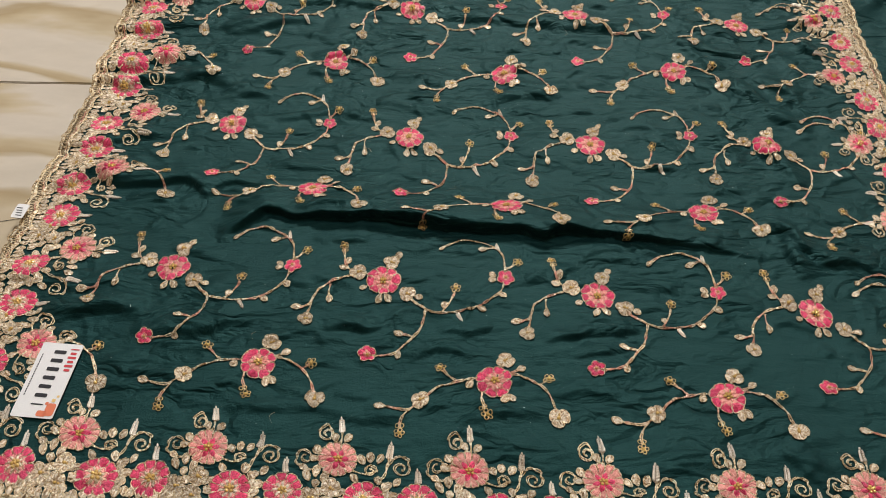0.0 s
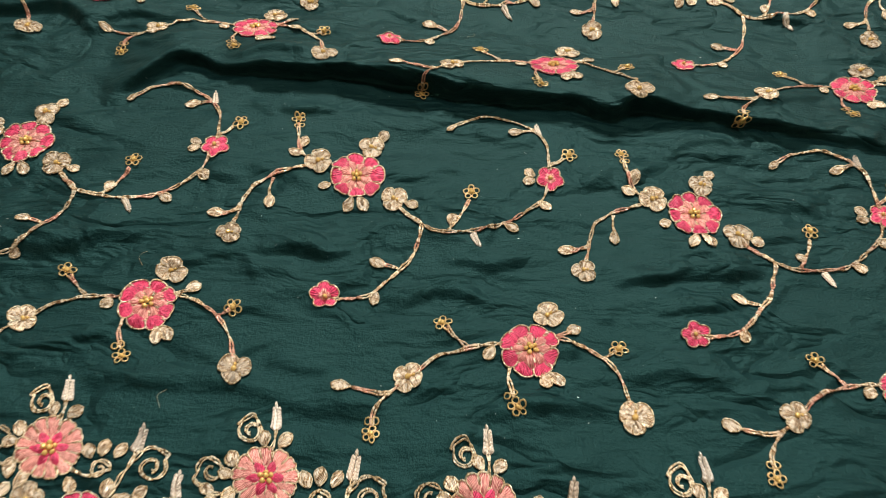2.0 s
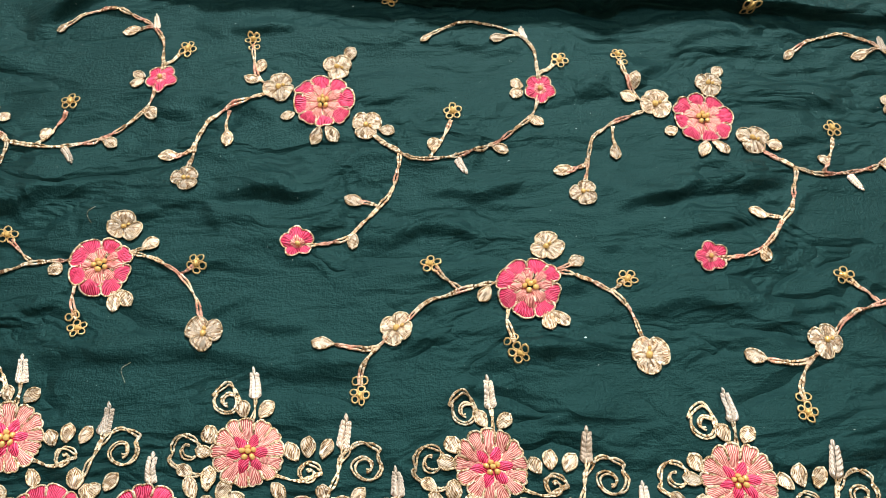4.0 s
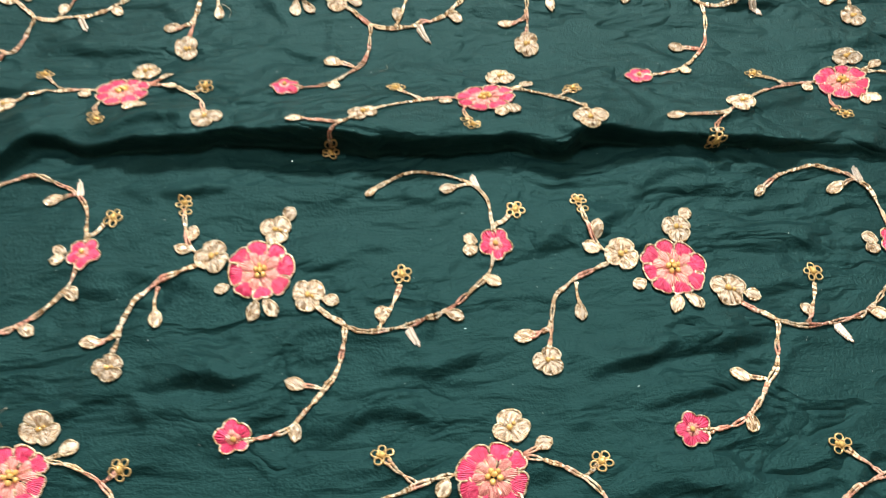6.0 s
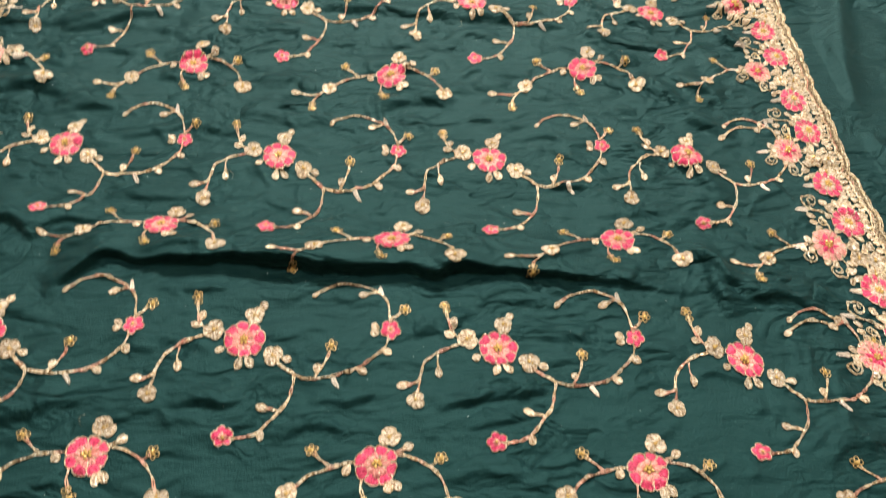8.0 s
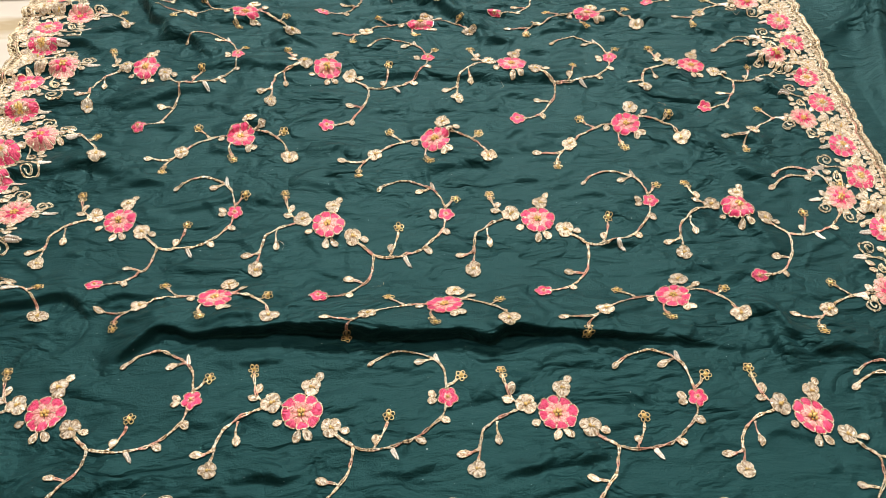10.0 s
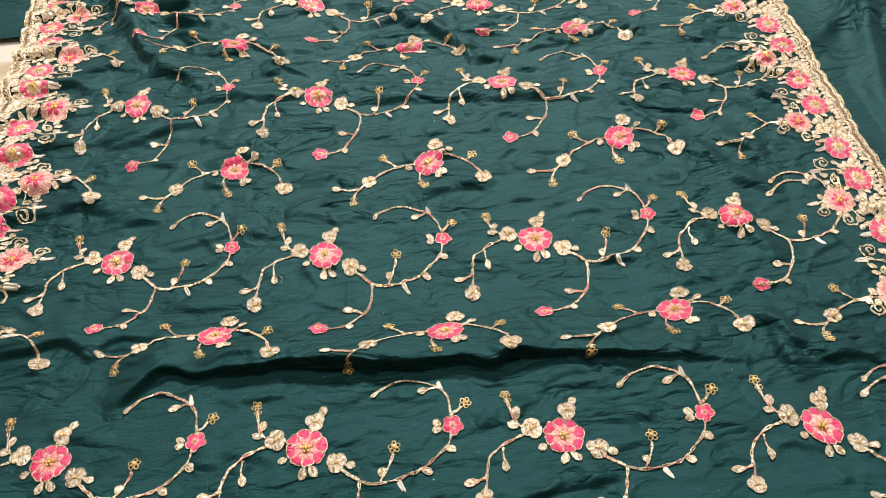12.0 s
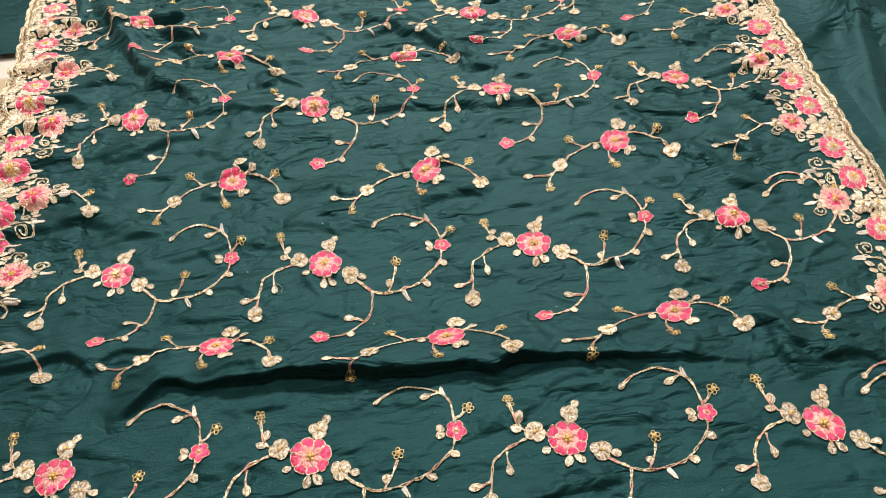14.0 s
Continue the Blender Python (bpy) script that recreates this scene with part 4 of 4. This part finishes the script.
VINE_ROWS.append(((0, 0, 0, 0, 0, 0), (0, 0, 0, 0, 0, 0), (0, 0, 0, 0, 0, 0), (0, 0, 0, 0, 0, 0)))
SPRAY_ROWS = []
SPRAY_ROWS.append(((-13, 5, -8, -26, 43, 12), (-5, 0, 2, -1, 65, -18), (-7, 1, -9, -19, 30, 7)))
SPRAY_ROWS.append(((-1, 6, -20, 16, 41, 26), (-4, 0, 2, -4, 58, 10), (-4, 4, 31, -29, 54, 0)))
SPRAY_ROWS.append(((-3, -1, -31, -9, 37, 26), (-3, -4, -29, 13, 66, 36), (-2, 5, 18, 19, 90, 76)))
SPRAY_ROWS.append(((-6, 5, 52, 31, -190, -68), (-2, -5, 6, -4, 51, -32), (-4, -4, 17, -11, 11, -7)))
SPRAY_ROWS.append(((0, 0, 0, 0, 0, 0), (0, 0, 0, 0, 0, 0), (0, 0, 0, 0, 0, 0)))
SPRAY_ROWS.append(((0, 0, 0, 0, 0, 0), (0, 0, 0, 0, 0, 0), (0, 0, 0, 0, 0, 0)))
VINE, SPRAY = trailing_vine(), arched_spray()
RIGHT_ARM, LEFT_ARM, VINE_ARM_ALONE = spray_right_arm(), spray_left_arm(), vine_left_arm()
for j in range(6):
    for i in range(4):
        stitch("vine_motif", VINE, -0.061 + (i - 1) * COLUMN, 0.539 + j * ROW, 0, saree, VINE_ROWS[j][i])
    for i in range(3):
        stitch("spray_motif", SPRAY, 0.062 + (i - 1) * COLUMN, 0.423 + j * ROW, 0, saree, SPRAY_ROWS[j][i])

NEAR_UNIT, SIDE_UNIT = border_unit(), border_unit(1.08)
LACE_NEAR, LACE_SIDE = lace_lines(UNIT), lace_lines(ROW / 2)
for k in range(9):
    u = -0.432 + k * UNIT
    stitch("border_motif", NEAR_UNIT, u, V_NEAR, 0, saree)
    for name, shape, mats in LACE_NEAR:
        link_mesh(name, uneven(np.array(shape.v) + (u + 0.03, V_NEAR, 0.0004)), shape, mats, saree)
for k in range(13):
    v = 0.423 + (k - 1) * ROW / 2
    if k > 0:
        stitch("border_motif", SIDE_UNIT, U_LEFT, v, -math.pi / 2, saree)
    stitch("border_motif", SIDE_UNIT, U_RIGHT, v, math.pi / 2, saree)
    for angle, u in ((-math.pi / 2, U_LEFT), (math.pi / 2, U_RIGHT)):
        c, s = math.cos(angle), math.sin(angle)
        for name, shape, mats in LACE_SIDE:
            p = np.array(shape.v) + (0.03, 0, 0.0004)
            link_mesh(name, uneven(np.stack([u + c * p[:, 0] - s * p[:, 1], v + s * p[:, 0] + c * p[:, 1], p[:, 2]], axis=1)), shape, mats, saree)
    if k % 2:
        stitch("spray_arm", RIGHT_ARM, U_LEFT + 0.08, v, 0, saree)
        stitch("spray_arm", LEFT_ARM, U_RIGHT - 0.08, v, 0, saree)
        stitch("vine_arm", VINE_ARM_ALONE, U_RIGHT - 0.07, v - 0.09, 0, saree)

# ---------------------------------------------------------------- loose bright flecks caught on the silk
flecks = Shape()
rng = np.random.RandomState(8)
for k in range(2200):
    u, v, a, r = rng.uniform(U_LEFT + 0.09, U_RIGHT - 0.09), rng.uniform(V_NEAR + 0.09, 1.5), rng.uniform(0, 3.14), rng.choice((0.00022, 0.0003, 0.0004, 0.0007), p=(0.6, 0.27, 0.11, 0.02))
    c, s = r * math.cos(a), r * math.sin(a)
    flecks.add([(u + c, v + s, 0.0004), (u - s * 0.3, v + c * 0.3, 0.0006), (u - c, v - s, 0.0004), (u + s * 0.3, v - c * 0.3, 0.0005)], [(0, 1, 2, 3)], [(0, 0)] * 4, 0)
tagged(link_mesh("silver_fleck", lay(np.array(flecks.v)), flecks, (FLECK,), saree), kind="stuff")
for k in range(9):
    u, v, a = rng.uniform(U_LEFT + 0.1, U_RIGHT - 0.1), rng.uniform(V_NEAR + 0.1, 1.4), rng.uniform(0, 6.28)
    line = [(u, v), (u + 0.006 * math.cos(a), v + 0.006 * math.sin(a)), (u + 0.011 * math.cos(a + 0.7), v + 0.011 * math.sin(a + 0.7))]
    hair = Shape().tube(smooth_line(line, 0.0015), 0.0001, 0, False, 4, 0.0006)
    link_mesh("loose_thread", lay(np.array(hair.v)), hair, (CREAM,), saree)

# ---------------------------------------------------------------- the plain end of the same silk, under and beyond


def under(points):
    x, y = points[:, 0], points[:, 1]
    z = FLOOR_Z + 0.004 + 0.006 * (1 + value_noise(x * 5, y * 6, 31)) * np.clip((x - 0.5) / 0.12, 0.2, 1) + 0.002 * (1 + value_noise(x * 16 + y * 9, y * 14 - x * 5, 32)) + 0.020 * (1 - np.abs(value_noise(x * 6 + y * 2.2, y * 3.1 - x * 1.5, 33))) ** 9
    z = z + 0.02 * np.exp(-((x - 0.80 + 0.22 * (y - 1.1)) / 0.02) ** 2) * np.clip((y - 0.8) * 3, 0, 1) + 0.024 * np.exp(-((x - 0.68 - 0.3 * (y - 1.2)) / 0.016) ** 2) * np.clip(1 - abs(y - 1.2) * 2.5, 0, 1)
    inside = sample(RELIEF, x, y) - 0.003
    return np.stack([x, y, np.where((x > 0.45) & (x < 0.60), np.minimum(z, np.maximum(inside, FLOOR_Z + 0.002)), z)], axis=1)


tagged(silk_sheet("silk_layer", np.arange(0.47, 1.6, 0.006), np.arange(0.1, 2.35, 0.006), 0.0, under), "plain creased bottle-green silk lying beside the embroidered border", "fabric")
far_piece = silk_sheet("silk_layer", np.arange(-1.05, -0.30, 0.006), np.arange(1.30, 2.35, 0.006), 0.0, under)
tagged(far_piece, "plain dark green silk end lying on the marble floor", "fabric")

# ---------------------------------------------------------------- paper tags


def card(name, x, y, deg, width, length, lift, label, marks):
    """A thin card lying on the cloth; marks: (part, across, along, width, length, ink) from its middle."""
    top = new(name)
    top.location = (x, y, float(sample(RELIEF, np.array([x]), np.array([y]))[0]) + lift)
    top.rotation_euler = (math.radians(2.5), math.radians(-1.5), math.radians(deg))
    tagged(top, label, "tag")

    def slab(part, cx, cy, w, h, z, thick, mat, r):
        bm = bmesh.new()
        ring = []
        for sx, sy, a0 in ((1, 1, 0), (-1, 1, 90), (-1, -1, 180), (1, -1, 270)):
            for q in (0, 30, 60, 90):
                a = math.radians(a0 + q)
                px, py = cx + sx * (w / 2 - r) + r * math.cos(a), cy + sy * (h / 2 - r) + r * math.sin(a)
                ring.append(bm.verts.new((px, py, z)))
        f = bm.faces.new(ring)
        if thick:
            up = bmesh.ops.extrude_face_region(bm, geom=[f])
            for g in up["geom"]:
                if isinstance(g, bmesh.types.BMVert):
                    g.co.z -= thick
            bmesh.ops.recalc_face_normals(bm, faces=bm.faces[:])
        mesh = bpy.data.meshes.new(part)
        bm.to_mesh(mesh)
        bm.free()
        mesh.materials.append(mat)
        new(part, mesh).parent = top

    slab("card", 0, 0, width, length, 0, 0.0006, PAPER, 0.002)
    for part, cx, cy, w, h, mat in marks:
        slab(part, cx, cy, w, h, 0.0003, 0, mat, min(w, h) * 0.3)
    return top


LETTERS = [("large_mark", 0.0005, 0.0300 - 0.0094 * k, 0.0118, 0.0040 if k != 6 else 0.0013, BLACK_INK) for k in range(7)]
SMALL = [("red_mark", 0.0138, 0.0340 - 0.0046 * k, 0.0082 if k in (0, 2, 4) else 0.0058, 0.0026 if k else 0.0012, RED_INK) for k in range(6)]
FINE = [("fine_mark", -0.0155, 0.026 - 0.0027 * k, 0.0011, 0.0019, BLACK_INK) for k in range(17)]
LEAFY = [("leaf_mark", 0.0145, -0.031, 0.009, 0.013, ORANGE_INK), ("leaf_mark", 0.008, -0.0355, 0.009, 0.006, ORANGE_INK), ("leaf_mark", 0.0145, -0.0215, 0.0035, 0.0035, YELLOW_INK), ("leaf_mark", 0.017, -0.017, 0.0025, 0.0025, YELLOW_INK), ("leaf_mark", 0.0095, -0.025, 0.003, 0.003, ORANGE_INK)]
card("hang_tag", -0.3665, 0.461, -5.5, 0.040, 0.080, 0.0035, "white card hang tag printed in black, red and orange", [m for group in (LETTERS, SMALL, FINE, LEAFY) for m in group])
card("price_tag", -0.462, 0.675, -8, 0.014, 0.020, 0.008, "small white price tag with faint print on the gold border", [("fine_mark", 0.001 * k - 0.002, 0.004 - 0.0035 * k, 0.007, 0.001, BLACK_INK) for k in range(4)])
string = Shape().tube(smooth_line([(-0.46, 0.683), (-0.49, 0.675), (-0.53, 0.668), (-0.60, 0.64)], 0.003), 0.0004, 0, False, 5)
thread = link_mesh("tag_string", np.array(string.v) + (0, 0, FLOOR_Z + 0.0006), string, (STRING,), None)
tagged(thread, "thin dark string trailing from the price tag over the floor", "string")
